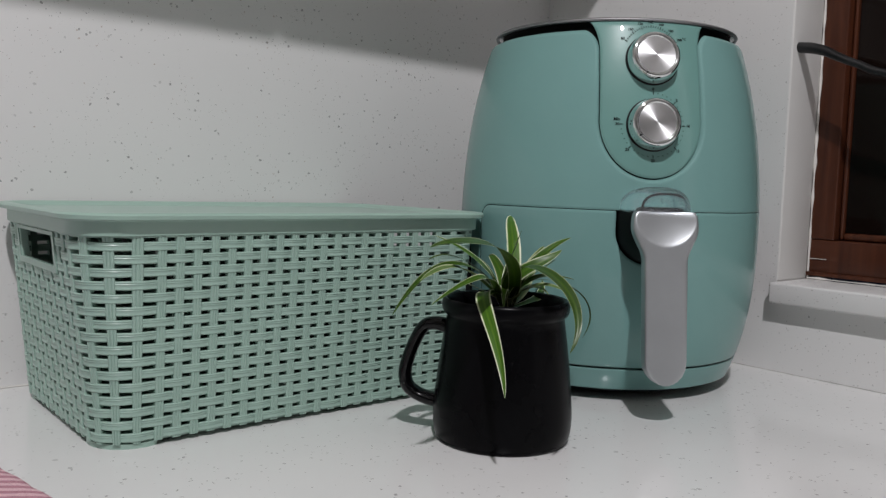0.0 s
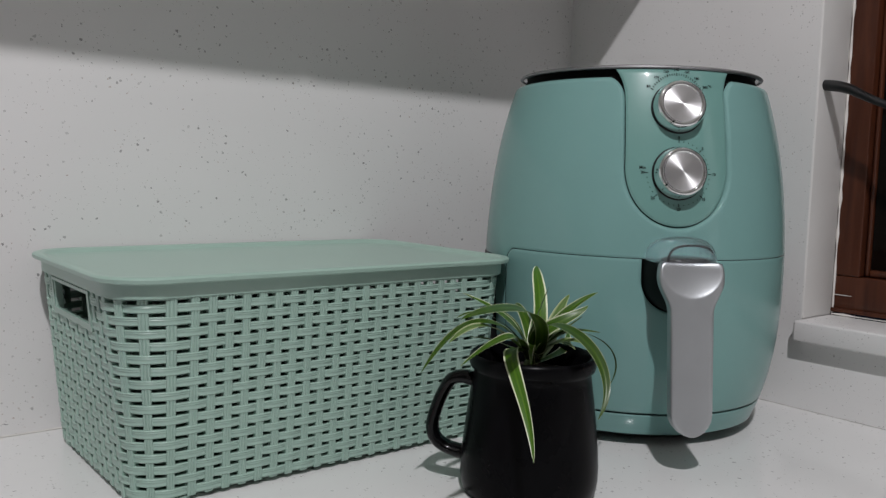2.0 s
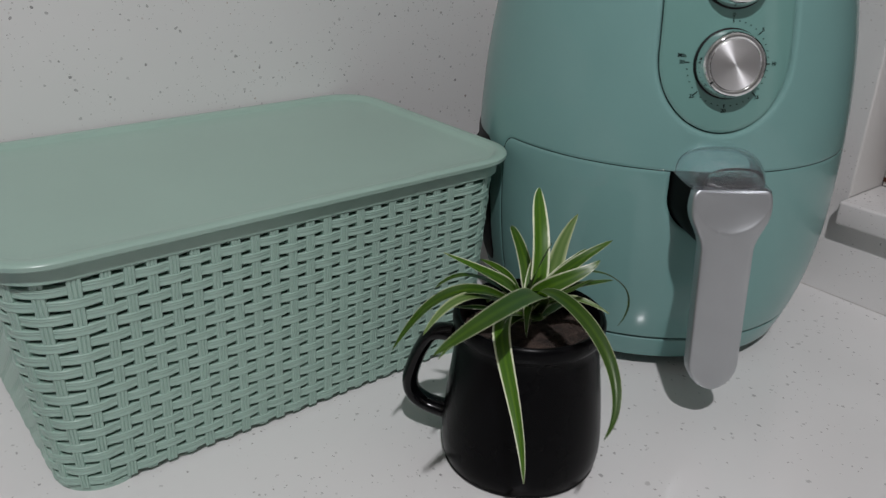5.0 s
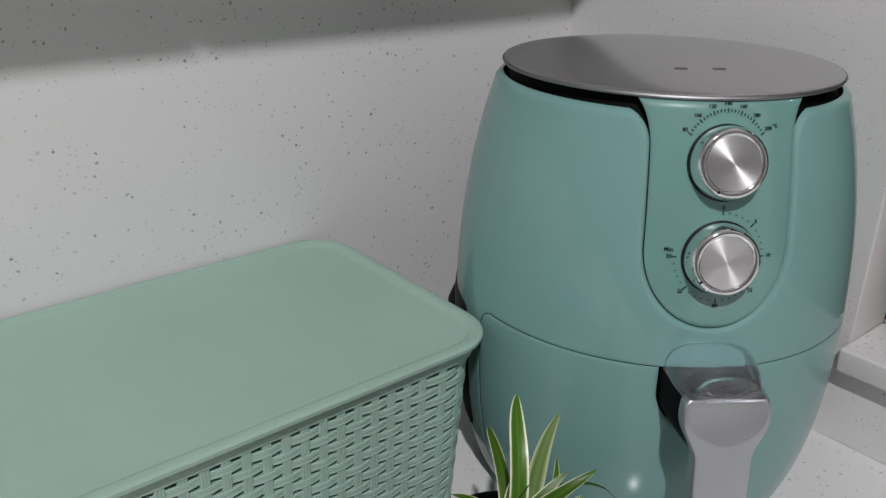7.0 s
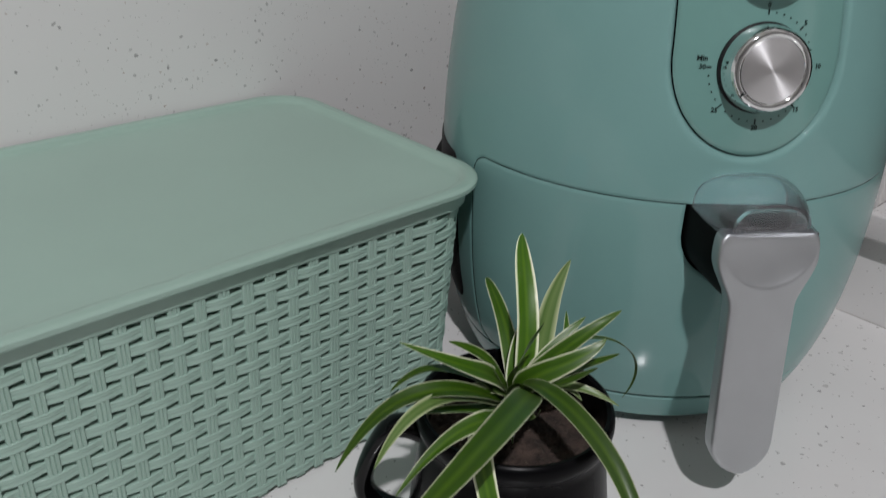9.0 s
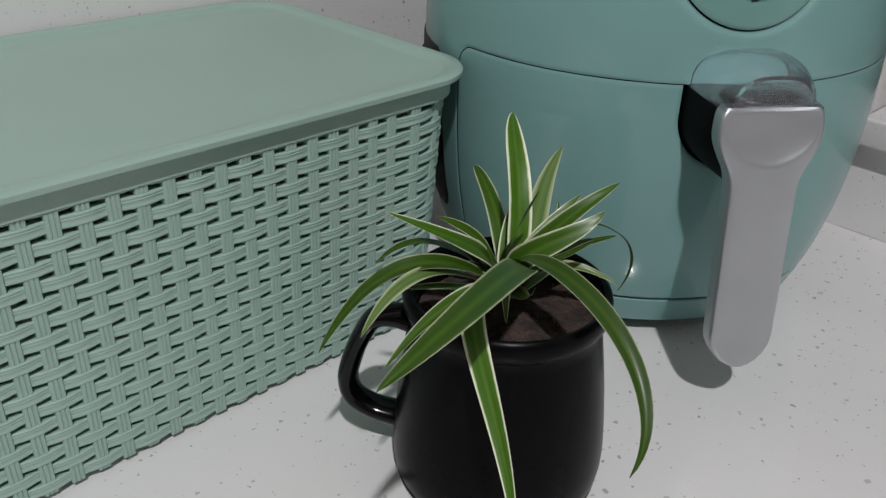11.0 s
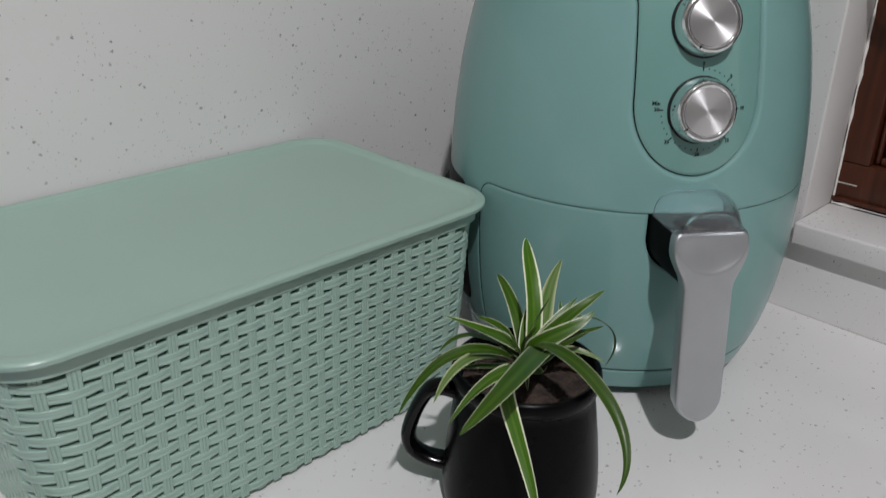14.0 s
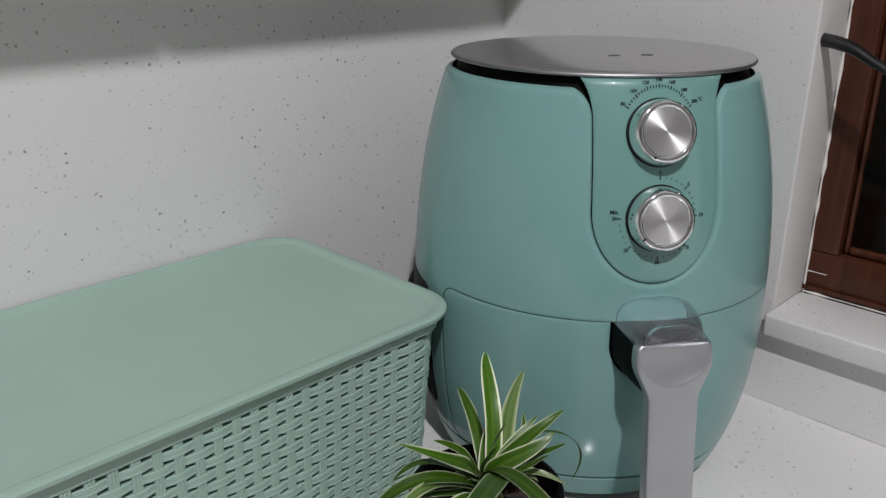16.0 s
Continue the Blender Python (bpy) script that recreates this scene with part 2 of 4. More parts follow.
PINK_CLOTH = stripes("pink ribbed cloth", (0.70, 0.46, 0.50), (0.46, 0.22, 0.27), 60, "DIAGONAL")
BLUE_CLOTH, n_, l_, b_ = material("blue cloth")
grain(n_, l_, b_, (0.10, 0.22, 0.36), 0.2, 40, 0.8, 0.95, 0.6, 600)
GREY_STRAP, n_, l_, b_ = material("dark grey webbing")
grain(n_, l_, b_, (0.055, 0.055, 0.058), 0.2, 60, 0.6, 0.8, 0.5, 900)


# ---- mesh helpers ----
def mesh_from(name, verts, faces, mat, smooth=True):
    me = bpy.data.meshes.new(name)
    me.from_pydata([tuple(map(float, v)) for v in verts], [], faces)
    me.validate()
    bm = bmesh.new()
    bm.from_mesh(me)
    bmesh.ops.recalc_face_normals(bm, faces=bm.faces)
    bm.to_mesh(me)
    bm.free()
    if smooth:
        me.polygons.foreach_set("use_smooth", [True] * len(me.polygons))
        me.set_sharp_from_angle(angle=radians(38))
    me.materials.append(mat)
    return me


def thing(name, label, category, x=0.0, y=0.0, z=0.0, rz=0.0, group=""):
    ob = new(name)
    ob.empty_display_size = 0.05
    ob.matrix_world = pose(x, y, z, 0, 0, rz)
    return tagged(ob, label, category, group)


def part(name, me, parent, label="", m=None):
    ob = new(name, me)
    ob.parent = parent
    if m is not None:
        ob.matrix_local = m
    if label:
        tagged(ob, label)
    return ob


def structure(name, me, label=""):
    return tagged(new(name, me), label, kind="structure")


def box(name, lo, hi, mat, bevel=0.0, segments=2):
    bm = bmesh.new()
    bmesh.ops.create_cube(bm, size=1)
    size, mid = [b - a for a, b in zip(lo, hi)], [(a + b) / 2 for a, b in zip(lo, hi)]
    for v in bm.verts:
        v.co = Vector(c * s + m for c, s, m in zip(v.co, size, mid))
    if bevel:
        bmesh.ops.bevel(bm, geom=bm.edges[:], offset=bevel, segments=segments, profile=0.5, affect="EDGES")
    me = bpy.data.meshes.new(name)
    bm.to_mesh(me)
    bm.free()
    if bevel:
        me.polygons.foreach_set("use_smooth", [True] * len(me.polygons))
        me.set_sharp_from_angle(angle=radians(50))
    me.materials.append(mat)
    return me


def lathe(name, profile, mat, steps=64, start_cap=True, end_cap=True):
    verts, faces, n = [], [], len(profile)
    for k in range(steps):
        a = 2 * math.pi * k / steps
        verts += [(r * math.cos(a), r * math.sin(a), z) for r, z in profile]
    for k in range(steps):
        j = (k + 1) % steps
        for i in range(n - 1):
            faces.append((k * n + i, j * n + i, j * n + i + 1, k * n + i + 1))
    if start_cap:
        faces.append([k * n for k in range(steps)][::-1])
    if end_cap:
        faces.append([k * n + n - 1 for k in range(steps)])
    return mesh_from(name, verts, faces, mat)


def loft(name, rings, mat, closed=True, caps=True):
    """A skin over rings of equal count."""
    n = len(rings[0])
    verts = [p for ring in rings for p in ring]
    faces = []
    for i in range(len(rings) - 1):
        for k in range(n if closed else n - 1):
            j = (k + 1) % n
            faces.append((i * n + k, i * n + j, (i + 1) * n + j, (i + 1) * n + k))
    if caps:
        faces.append(list(range(n))[::-1])
        faces.append([(len(rings) - 1) * n + k for k in range(n)])
    return mesh_from(name, verts, faces, mat)


def tube(name, points, radii, mat, sides=12, flat=1.0, smooth_steps=8):
    """A rod along a smooth curve through the points; flat squeezes it across."""
    pts = [Vector(p) for p in points]
    line, rad = [], []
    for i in range(len(pts) - 1):
        p0, p1, p2, p3 = pts[max(i - 1, 0)], pts[i], pts[i + 1], pts[min(i + 2, len(pts) - 1)]
        for s in range(smooth_steps):
            t = s / smooth_steps
            line.append(0.5 * ((2 * p1) + (p2 - p0) * t + (2 * p0 - 5 * p1 + 4 * p2 - p3) * t * t + (3 * p1 - p0 - 3 * p2 + p3) * t ** 3))
            rad.append(radii[i] * (1 - t) + radii[i + 1] * t)
    line.append(pts[-1])
    rad.append(radii[-1])
    rings, side = [], None
    for i, p in enumerate(line):
        d = (line[min(i + 1, len(line) - 1)] - line[max(i - 1, 0)]).normalized()
        if side is None:
            side = d.cross(Vector((0, 0, 1)))
            side = side.normalized() if side.length > 0.1 else Vector((1, 0, 0))
        side = (side - d * side.dot(d)).normalized()
        up = side.cross(d)
        rings.append([p + (side * math.cos(a) + up * math.sin(a) * flat) * rad[i] for a in (2 * math.pi * k / sides for k in range(sides))])
    return loft(name, rings, mat)


# ---- the kitchen corner ----
WX, WY = 0.812, 0.763
FLOOR_Z, CEIL_Z = -0.90, 1.98
WIN_Y0, WIN_Y1, WIN_Z0, WIN_Z1 = -0.42, 0.434, 0.092, 0.95

structure("floor", box("floor", (-3.0, -3.0, FLOOR_Z - 0.1), (WX, WY, FLOOR_Z), FLOOR_TILE), "tan ceramic kitchen floor")
structure("ceiling", box("ceiling", (-3.1, -3.1, CEIL_Z), (WX + 0.12, WY + 0.12, CEIL_Z + 0.1), CEILING_PAINT), "white painted ceiling")
structure("wall_north", box("wall_north", (-3.1, WY, FLOOR_Z), (WX + 0.12, WY + 0.12, CEIL_Z), QUARTZ_WALL), "white speckled quartz splashback wall")
structure("wall_west", box("wall_west", (-3.1, -3.0, FLOOR_Z), (-3.0, WY, CEIL_Z), ROOM_PAINT), "plain painted kitchen wall")
structure("wall_south", box("wall_south", (-3.1, -3.1, FLOOR_Z), (WX + 0.12, -3.0, CEIL_Z), ROOM_PAINT), "plain painted kitchen wall")


def wall_with_opening():
    bm = bmesh.new()
    for lo, hi in (((WX, WIN_Y1, FLOOR_Z), (WX + 0.12, WY, CEIL_Z)), ((WX, -3.0, FLOOR_Z), (WX + 0.12, WIN_Y0, CEIL_Z)),
                   ((WX, WIN_Y0, FLOOR_Z), (WX + 0.12, WIN_Y1, WIN_Z0 - 0.022)), ((WX, WIN_Y0, WIN_Z1), (WX + 0.12, WIN_Y1, CEIL_Z))):
        made = bmesh.ops.create_cube(bm, size=1)["verts"]
        for v in made:
            v.co = Vector((b - a) * c + (a + b) / 2 for a, b, c in zip(lo, hi, v.co))
    me = bpy.data.meshes.new("wall_east")
    bm.to_mesh(me)
    bm.free()
    me.materials.append(QUARTZ_WALL)
    return me


structure("wall_east", wall_with_opening(), "white speckled quartz wall round the window")
structure("counter", loft("counter", [[(-3.0, 0.11, z), (0.205, 0.11, z), (0.205, -3.0, z), (WX, -3.0, z), (WX, WY, z), (-3.0, WY, z)] for z in (-0.04, 0.0)], QUARTZ_TOP), "white speckled quartz kitchen counter")
structure("base_cabinet", loft("base_cabinet", [[(-3.0, 0.15, z), (0.245, 0.15, z), (0.245, -3.0, z), (WX, -3.0, z), (WX, WY, z), (-3.0, WY, z)] for z in (FLOOR_Z, -0.0405)], CABINET_PAINT), "pale laminate base cabinets under the counter")

# thin sealant lines where counter and walls meet
structure("trim_north", box("trim_north", (-3.0, WY - 0.0014, 0.0), (WX, WY, 0.0014), CAULK, 0.0005), "grey sealant line along the counter")
structure("trim_east", box("trim_east", (WX - 0.0007, -2.0, 0.0), (WX, WY - 0.0022, 0.0007), GROUT, 0.0003), "grey sealant line along the counter")

# unseen wall cabinet, added as the blocker that shades the top of the splashback
cabinet = thing("unseen_cabinet", "unseen pale laminate wall cabinet, added to shade the top of the splashback", "cabinet", -0.75, WY - 0.11, 0.576)
part("body", box("body", (-1.55, -0.10, 0.0), (1.555, 0.108, 0.86), CABINET_PAINT, 0.001), cabinet)
for k in range(6):
    door = part("door", box("door", (-1.548 + k * 0.5175, -0.118, 0.003), (-1.548 + k * 0.5175 + 0.5135, -0.101, 0.857), CABINET_PAINT, 0.002), cabinet)
    part("handle", tube("handle", [(-1.50 + k * 0.5175, -0.118, 0.05), (-1.50 + k * 0.5175, -0.140, 0.055), (-1.50 + k * 0.5175, -0.140, 0.16), (-1.50 + k * 0.5175, -0.118, 0.165)], [0.004] * 4, CHROME, 8), door, "slim chrome bar handle")

# the lamp's housing
lamp = thing("ceiling_lamp", "round white flush ceiling lamp, switched on", "lamp", LAMP[0], LAMP[1], LAMP[2])
part("housing", lathe("housing", [(0.062, 0.002), (0.075, 0.0), (0.078, 0.006), (0.078, 0.055), (0.07, 0.0595)], ROOM_PAINT, 40, True, True), lamp)

# ---- window ----
window = structure("window_1", box("window_1", (WX + 0.058, WIN_Y0, WIN_Z0 + 0.004), (WX + 0.062, WIN_Y1, WIN_Z0 + 0.008), WOOD), "brown varnished wooden window with dark night panes")
FX0, FX1 = WX + 0.060, WX + 0.105
Z0, Z1 = WIN_Z0 + 0.004, WIN_Z1
part("window_frame", box("window_frame", (FX0, WIN_Y1 - 0.0275, Z0 + 0.0385), (FX1, WIN_Y1 - 0.002, Z1), WOOD, 0.0012), window)
part("window_frame", box("window_frame", (FX0 + 0.0005, WIN_Y0, Z0), (FX1, WIN_Y1 - 0.002, Z0 + 0.038), WOOD, 0.0012), window)
part("window_frame", box("window_frame", (FX0 + 0.0005, WIN_Y0, Z1 - 0.04), (FX1, WIN_Y1 - 0.028, Z1), WOOD, 0.0012), window)
part("window_frame", box("window_frame", (FX0, WIN_Y0, Z0 + 0.0385), (FX1, WIN_Y0 + 0.038, Z1 - 0.0405), WOOD, 0.0012), window)
part("sash_stile", box("sash_stile", (FX0 + 0.009, WIN_Y1 - 0.0325, Z0 + 0.039), (FX1 - 0.004, WIN_Y1 - 0.028, Z1 - 0.041), WOOD, 0.002), window)
part("sash_rail", box("sash_rail", (FX0 + 0.009, WIN_Y0 + 0.039, Z0 + 0.0385), (FX1 - 0.004, WIN_Y1 - 0.0330, Z0 + 0.046), WOOD, 0.002), window)
part("pane", box("pane", (FX0 + 0.013, WIN_Y0 + 0.039, Z0 + 0.0465), (FX0 + 0.017, WIN_Y1 - 0.0330, Z1 - 0.041), PANE), window, "dark glass pane with night outside")

structure("window_sill", box("window_sill", (0.7970, WIN_Y0 - 0.02, WIN_Z0 - 0.021), (WX + 0.0595, WIN_Y1 + 0.0005, WIN_Z0), QUARTZ_WALL, 0.0025, 3), "white speckled quartz window sill")
structure("window_jamb", box("window_jamb", (WX + 0.0003, WIN_Y1 - 0.0015, WIN_Z0 + 0.0005), (WX + 0.0595, WIN_Y1 + 0.0085, WIN_Z1), PLASTER, 0.0015), "smooth white painted window reveal")


def ragged_bead(name, a, b, width, seed):
    """An uneven bead of sealant between two points."""
    rnd = random.Random(seed)
    a, b = Vector(a), Vector(b)
    steps = 70
    pts = [a.lerp(b, i / steps) for i in range(steps + 1)]
    return tube(name, pts, [width * (0.35 + 0.9 * rnd.random() ** 2) for _ in pts], CAULK, 6, 1.0, 1)


structure("trim_jamb", ragged_bead("trim_jamb", (FX0, WIN_Y1 - 0.0025, WIN_Z0), (FX0, WIN_Y1 - 0.0025, WIN_Z1), 0.0022, 3), "ragged white sealant beside the window frame")
structure("trim_sill", ragged_bead("trim_sill", (FX0, WIN_Y0, WIN_Z0 + 0.001), (FX0, WIN_Y1 - 0.003, WIN_Z0 + 0.001), 0.0020, 5), "ragged white sealant under the window frame")
structure("trim_mark", box("trim_mark", (FX0 - 0.0006, WIN_Y1 - 0.021, WIN_Z0 + 0.0216), (FX0 + 0.001, WIN_Y1 - 0.002, WIN_Z0 + 0.0221), CAULK), "thin white paint scratch on the frame")

bar = thing("window_grille_bar", "black painted twisted iron bar across the window", "grille bar", 0.826, WIN_Y1, 0.328)
part("rod", tube("rod", [(0, 0.004, 0.0), (0.0, -0.012, -0.002), (0.0, -0.026, -0.006), (-0.001, -0.040, -0.013), (-0.002, -0.060, -0.022), (-0.003, -0.10, -0.036), (-0.002, -0.25, -0.060), (0.0, -0.45, -0.066), (0.0, WIN_Y0 - WIN_Y1 - 0.004, -0.066)], [0.0068, 0.0068, 0.0062, 0.0052, 0.0046, 0.005, 0.005, 0.006, 0.006], IRON, 12, 0.8), bar)

# ---- air fryer ----
fryer = thing("air_fryer", "glossy mint-green air fryer with two dials and a silver handle", "air fryer", 0.658, 0.533, 0.0, -36.2)
PROFILE_Z = [0.010, 0.016, 0.029, 0.041, 0.074, 0.1155, 0.1516, 0.179, 0.2025, 0.230, 0.253, 0.274, 0.2936, 0.308, 0.322]
PROFILE_R = [0.1195, 0.1225, 0.1275, 0.1307, 0.137, 0.1406, 0.1416, 0.1402, 0.1383, 0.1352, 0.1315, 0.1272, 0.1225, 0.1178, 0.1130]
CURVE = np.polyfit(PROFILE_Z, PROFILE_R, 5)


def radius(z):
    return np.polyval(CURVE, z)


def panel_edge(x, z, start=0.2925, rise=0.0300, reach=0.0170):
    """Distance to the U-shaped border of the dial panel, which flares out at its top; inside is negative."""
    flare = np.clip((z - start) / rise, 0, 1)
    half = 0.0455 * (1 + 0.8 * (0.1335 / radius(np.clip(z, 0.2405, 0.322)) - 1)) + reach * (1 - np.sqrt(1 - flare ** 2 * 0.999))
    low = np.sqrt(x ** 2 + ((z - 0.2405) * 0.0455 / 0.051) ** 2) - 0.0455
    return np.where(z > 0.2405, np.abs(x) - half, low)


def drawer_edge(x, z):
    """Distance to the rounded border of the drawer front; inside is negative."""
    qx, qz = np.abs(x) - (0.159 - 0.012), np.abs(z - 0.0972) - (0.0662 - 0.012)
    return np.hypot(np.maximum(qx, 0), np.maximum(qz, 0)) + np.minimum(np.maximum(qx, qz), 0) - 0.012


def window_edge(x, z):
    """Distance to the notch for the handle bracket; inside is negative."""
    qx, qz = np.abs(x) - (0.0275 - 0.027), np.abs(z - 0.160) - (0.0400 - 0.027)
    return np.hypot(np.maximum(qx, 0), np.maximum(qz, 0)) + np.minimum(np.maximum(qx, qz), 0) - 0.027


def shell_patch(name, edges, z_lo, z_hi, sink, mat, thetas):
    """A patch of the barrel: the points where every edge distance is negative, each edge rounded by its own radius, with a real gap round it."""
    def inside(x, z):
        return functools.reduce(np.maximum, [f(x, z) for f, _ in edges])

    zs = np.linspace(z_lo, z_hi, max(3, int(round((z_hi - z_lo) / 0.0014)) + 1))
    T, Z = np.meshgrid(thetas, zs)
    X = T * 0.138
    tc, zc = (T[:-1, :-1] + T[1:, 1:]) / 2, (Z[:-1, :-1] + Z[1:, 1:]) / 2
    keep = inside(tc * 0.138, zc) < 0
    used = np.zeros(T.shape, int)
    for dy in (0, 1):
        for dx in (0, 1):
            used[dy:dy + keep.shape[0], dx:dx + keep.shape[1]] += keep
    rim = (used > 0) & (used < 4)
    h = 1e-5
    for _ in range(4):
        s = inside(X, Z)
        gx, gz = (inside(X + h, Z) - s) / h, (inside(X, Z + h) - s) / h
        g2 = np.maximum(gx ** 2 + gz ** 2, 0.2)
        move = rim & (np.abs(s + 0.0003) < 0.004)
        X = np.where(move, X - (s + 0.0003) * gx / g2, X)
        Z = np.where(move, np.clip(Z - (s + 0.0003) * gz / g2, z_lo, z_hi), Z)
    drop = 0.0
    for f, fillet in edges:
        depth = np.clip(-f(X, Z) - 0.0003, 0, fillet)
        drop = np.maximum(drop, fillet - np.sqrt(np.maximum(fillet ** 2 - (fillet - depth) ** 2, 0)))
    R = radius(Z) - drop - sink
    A = X / 0.138
    verts = np.stack([R * np.sin(A), -R * np.cos(A), Z], -1).reshape(-1, 3)
    n = T.shape[1]
    ids = np.argwhere(keep)
    faces = [(i * n + j, i * n + j + 1, (i + 1) * n + j + 1, (i + 1) * n + j) for i, j in ids.tolist()]
    flat = sorted({v for f in faces for v in f})
    renum = {v: k for k, v in enumerate(flat)}
    me = bpy.data.meshes.new(name)
    me.from_pydata([tuple(map(float, verts[v])) for v in flat], [], [tuple(renum[v] for v in f) for f in faces])
    me.polygons.foreach_set("use_smooth", [True] * len(me.polygons))
    me.materials.append(mat)
    return me


FRONT = np.radians(np.arange(-84, 84.01, 0.6))
ROUND = np.radians(np.concatenate([np.arange(-180, -84, 3.0), np.arange(-84, 84.01, 0.6), np.arange(87, 180.01, 3.0)]))
SHELL_TOP = 0.3134
part("housing", shell_patch("housing", [(lambda x, z: -panel_edge(x, z, 0.2945, 0.0195, 0.0210), 0.0034), (lambda x, z: -drawer_edge(x, z), 0.0004), (lambda x, z: z - SHELL_TOP, 0.0042), (lambda x, z: 0.0303 - z, 0.0007)], 0.030, 0.3145, 0.0, MINT_PAINT, ROUND), fryer, "glossy mint-green outer shell")
part("control_panel", shell_patch("control_panel", [(lambda x, z: panel_edge(x, z) + 0.0002, 0.0007), (lambda x, z: z - 0.3222, 0.0060)], 0.186, 0.3228, 0.0010, MINT_PANEL, np.radians(np.arange(-32, 32.01, 0.6))), fryer, "deeper green dial panel")
part("drawer_front", shell_patch("drawer_front", [(drawer_edge, 0.0004), (lambda x, z: -window_edge(x, z), 0.0010)], 0.029, 0.166, 0.0001, MINT_PAINT, FRONT), fryer, "mint-green drawer front")
ring = lathe("base_ring", [(float(radius(z)) - d, z) for z, d in ((0.011, 0.004), (0.0105, 0.0015), (0.0115, 0.0), (0.018, 0.0), (0.025, 0.0), (0.0288, 0.0003), (0.0296, 0.0012), (0.0298, 0.004))], MINT_PAINT, 120, True, True)
part("base_ring", ring, fryer)
part("core", lathe("core", [(float(radius(z)) - 0.0052, z) for z in np.linspace(0.0125, 0.305, 24)] + [(0.1085, 0.3125), (0.106, 0.3205)], CORE_BLACK, 96), fryer, "black inner body showing in the gaps")
part("underside", lathe("underside", [(0.096, 0.004), (0.104, 0.005), (0.107, 0.0108)], BLACK_PLASTIC, 64), fryer)
for a in (45, 135, 225, 315):
    part("foot", lathe("foot", [(0.009, 0.0), (0.010, 0.001), (0.010, 0.006)], BLACK_PLASTIC, 16), fryer, m=pose(0.086 * math.cos(radians(a)), 0.086 * math.sin(radians(a)), 0))
part("top_plate", lathe("top_plate", [(0.107, 0.3206), (0.1114, 0.3210), (0.1120, 0.3219), (0.1119, 0.3226), (0.1112, 0.3232), (0.107, 0.3238), (0.09, 0.3252), (0.06, 0.3264), (0.02, 0.3270), (0.004, 0.3270)], SILVER_LID, 128), fryer, "satin silver top plate")
part("top_rim", lathe("top_rim", [(0.1104, 0.3199), (0.1126, 0.3204), (0.1131, 0.3215), (0.1126, 0.3224), (0.1119, 0.3219), (0.1109, 0.3205)], RIM_METAL, 128, False, False), fryer, "thin satin metal rim")
for x in (-0.008, 0.0165):
    part("vent_mark", box("vent_mark", (x - 0.0040, -0.0530, 0.3262), (x + 0.0040, -0.0492, 0.32695), GREY_PRINT, 0.0006), fryer)


def on_panel(x, z, lift=0.0):
    """The pose on the panel's face: local x to the right, y up the face, z outwards."""
    slope = float(np.polyval(np.polyder(CURVE), z))
    tilt = math.degrees(math.atan(-slope))
    a = x / 0.138
    r = float(radius(z)) - 0.0012
    m = pose(0, 0, 0, 0, 0, math.degrees(a)) @ pose(0, -r, z, 90 - tilt, 0, 0)
    return m @ pose(0, 0, lift)


def text_mesh(body, height):
    cu = bpy.data.curves.new("print", "FONT")
    cu.body, cu.size, cu.align_x, cu.align_y, cu.extrude = body, height, "CENTER", "CENTER", 0.00008
    cu.offset = height * 0.022
    cu.resolution_u = 2
    ob = bpy.data.objects.new("print", cu)
    scene.collection.objects.link(ob)
    me = bpy.data.meshes.new_from_object(ob.evaluated_get(bpy.context.evaluated_depsgraph_get()))
    bpy.data.objects.remove(ob)
    me.materials.clear()
    me.materials.append(INK)
    return me


KNOBS = ((0.2872, 152), (0.2335, 128))
for z, turn in KNOBS:
    base = on_panel(0.0, z)
    knob = part("dial", lathe("dial", [(r, h * 0.74) for r, h in ((0.0212, 0.0009), (0.0213, 0.003), (0.0208, 0.0085), (0.0200, 0.0130), (0.0194, 0.0154), (0.0188, 0.0164), (0.0178, 0.0169), (0.0166, 0.0168), (0.0158, 0.0163), (0.0154, 0.0156))], CHROME, 72), fryer, "polished chrome dial with spun aluminium face", base)
    part("dial_face", lathe("dial_face", [(0.0156, 0.0113), (0.0153, 0.0117), (0.0120, 0.01175), (0.0070, 0.01178), (0.0008, 0.0118)], SPUN, 72), knob)
    part("dial_gap", lathe("dial_gap", [(0.0221, -0.0018), (0.0220, 0.0002), (0.0216, 0.0006), (0.0206, 0.0008)], BLACK_PLASTIC, 72), knob)
    part("pointer", box("pointer", (-0.0006, 0.0169, 0.0121), (0.0006, 0.0188, 0.0126), INK), knob, m=pose(0, 0, 0, 0, 0, turn))


def scale_mark(z0, ang, r, me, spin=True):
    x, z = r * math.sin(radians(ang)), z0 + r * math.cos(radians(ang)) * 0.97
    part("print", me, fryer, m=on_panel(x, z, 0.0005) @ pose(0, 0, 0, 0, 0, -ang if spin else 0))


TICK = box("print", (-0.00034, -0.0013, 0), (0.00034, 0.0013, 0.00012), INK)
SHORT = box("print", (-0.0003, -0.0008, 0), (0.0003, 0.0008, 0.00012), INK)
DOT = box("print", (-0.00038, -0.00038, 0), (0.00038, 0.00038, 0.00012), INK)
for k in range(7):
    scale_mark(KNOBS[0][0], -57 + 19 * k, 0.0329 if k < 6 else 0.0340, text_mesh(str(80 + 20 * k), 0.0031), False)
scale_mark(KNOBS[0][0], 60, 0.0392, text_mesh("\u00b0C", 0.0030), False)
for k in range(25):
    scale_mark(KNOBS[0][0], -57 + 4.75 * k, 0.0290, TICK if k % 4 == 0 else SHORT)
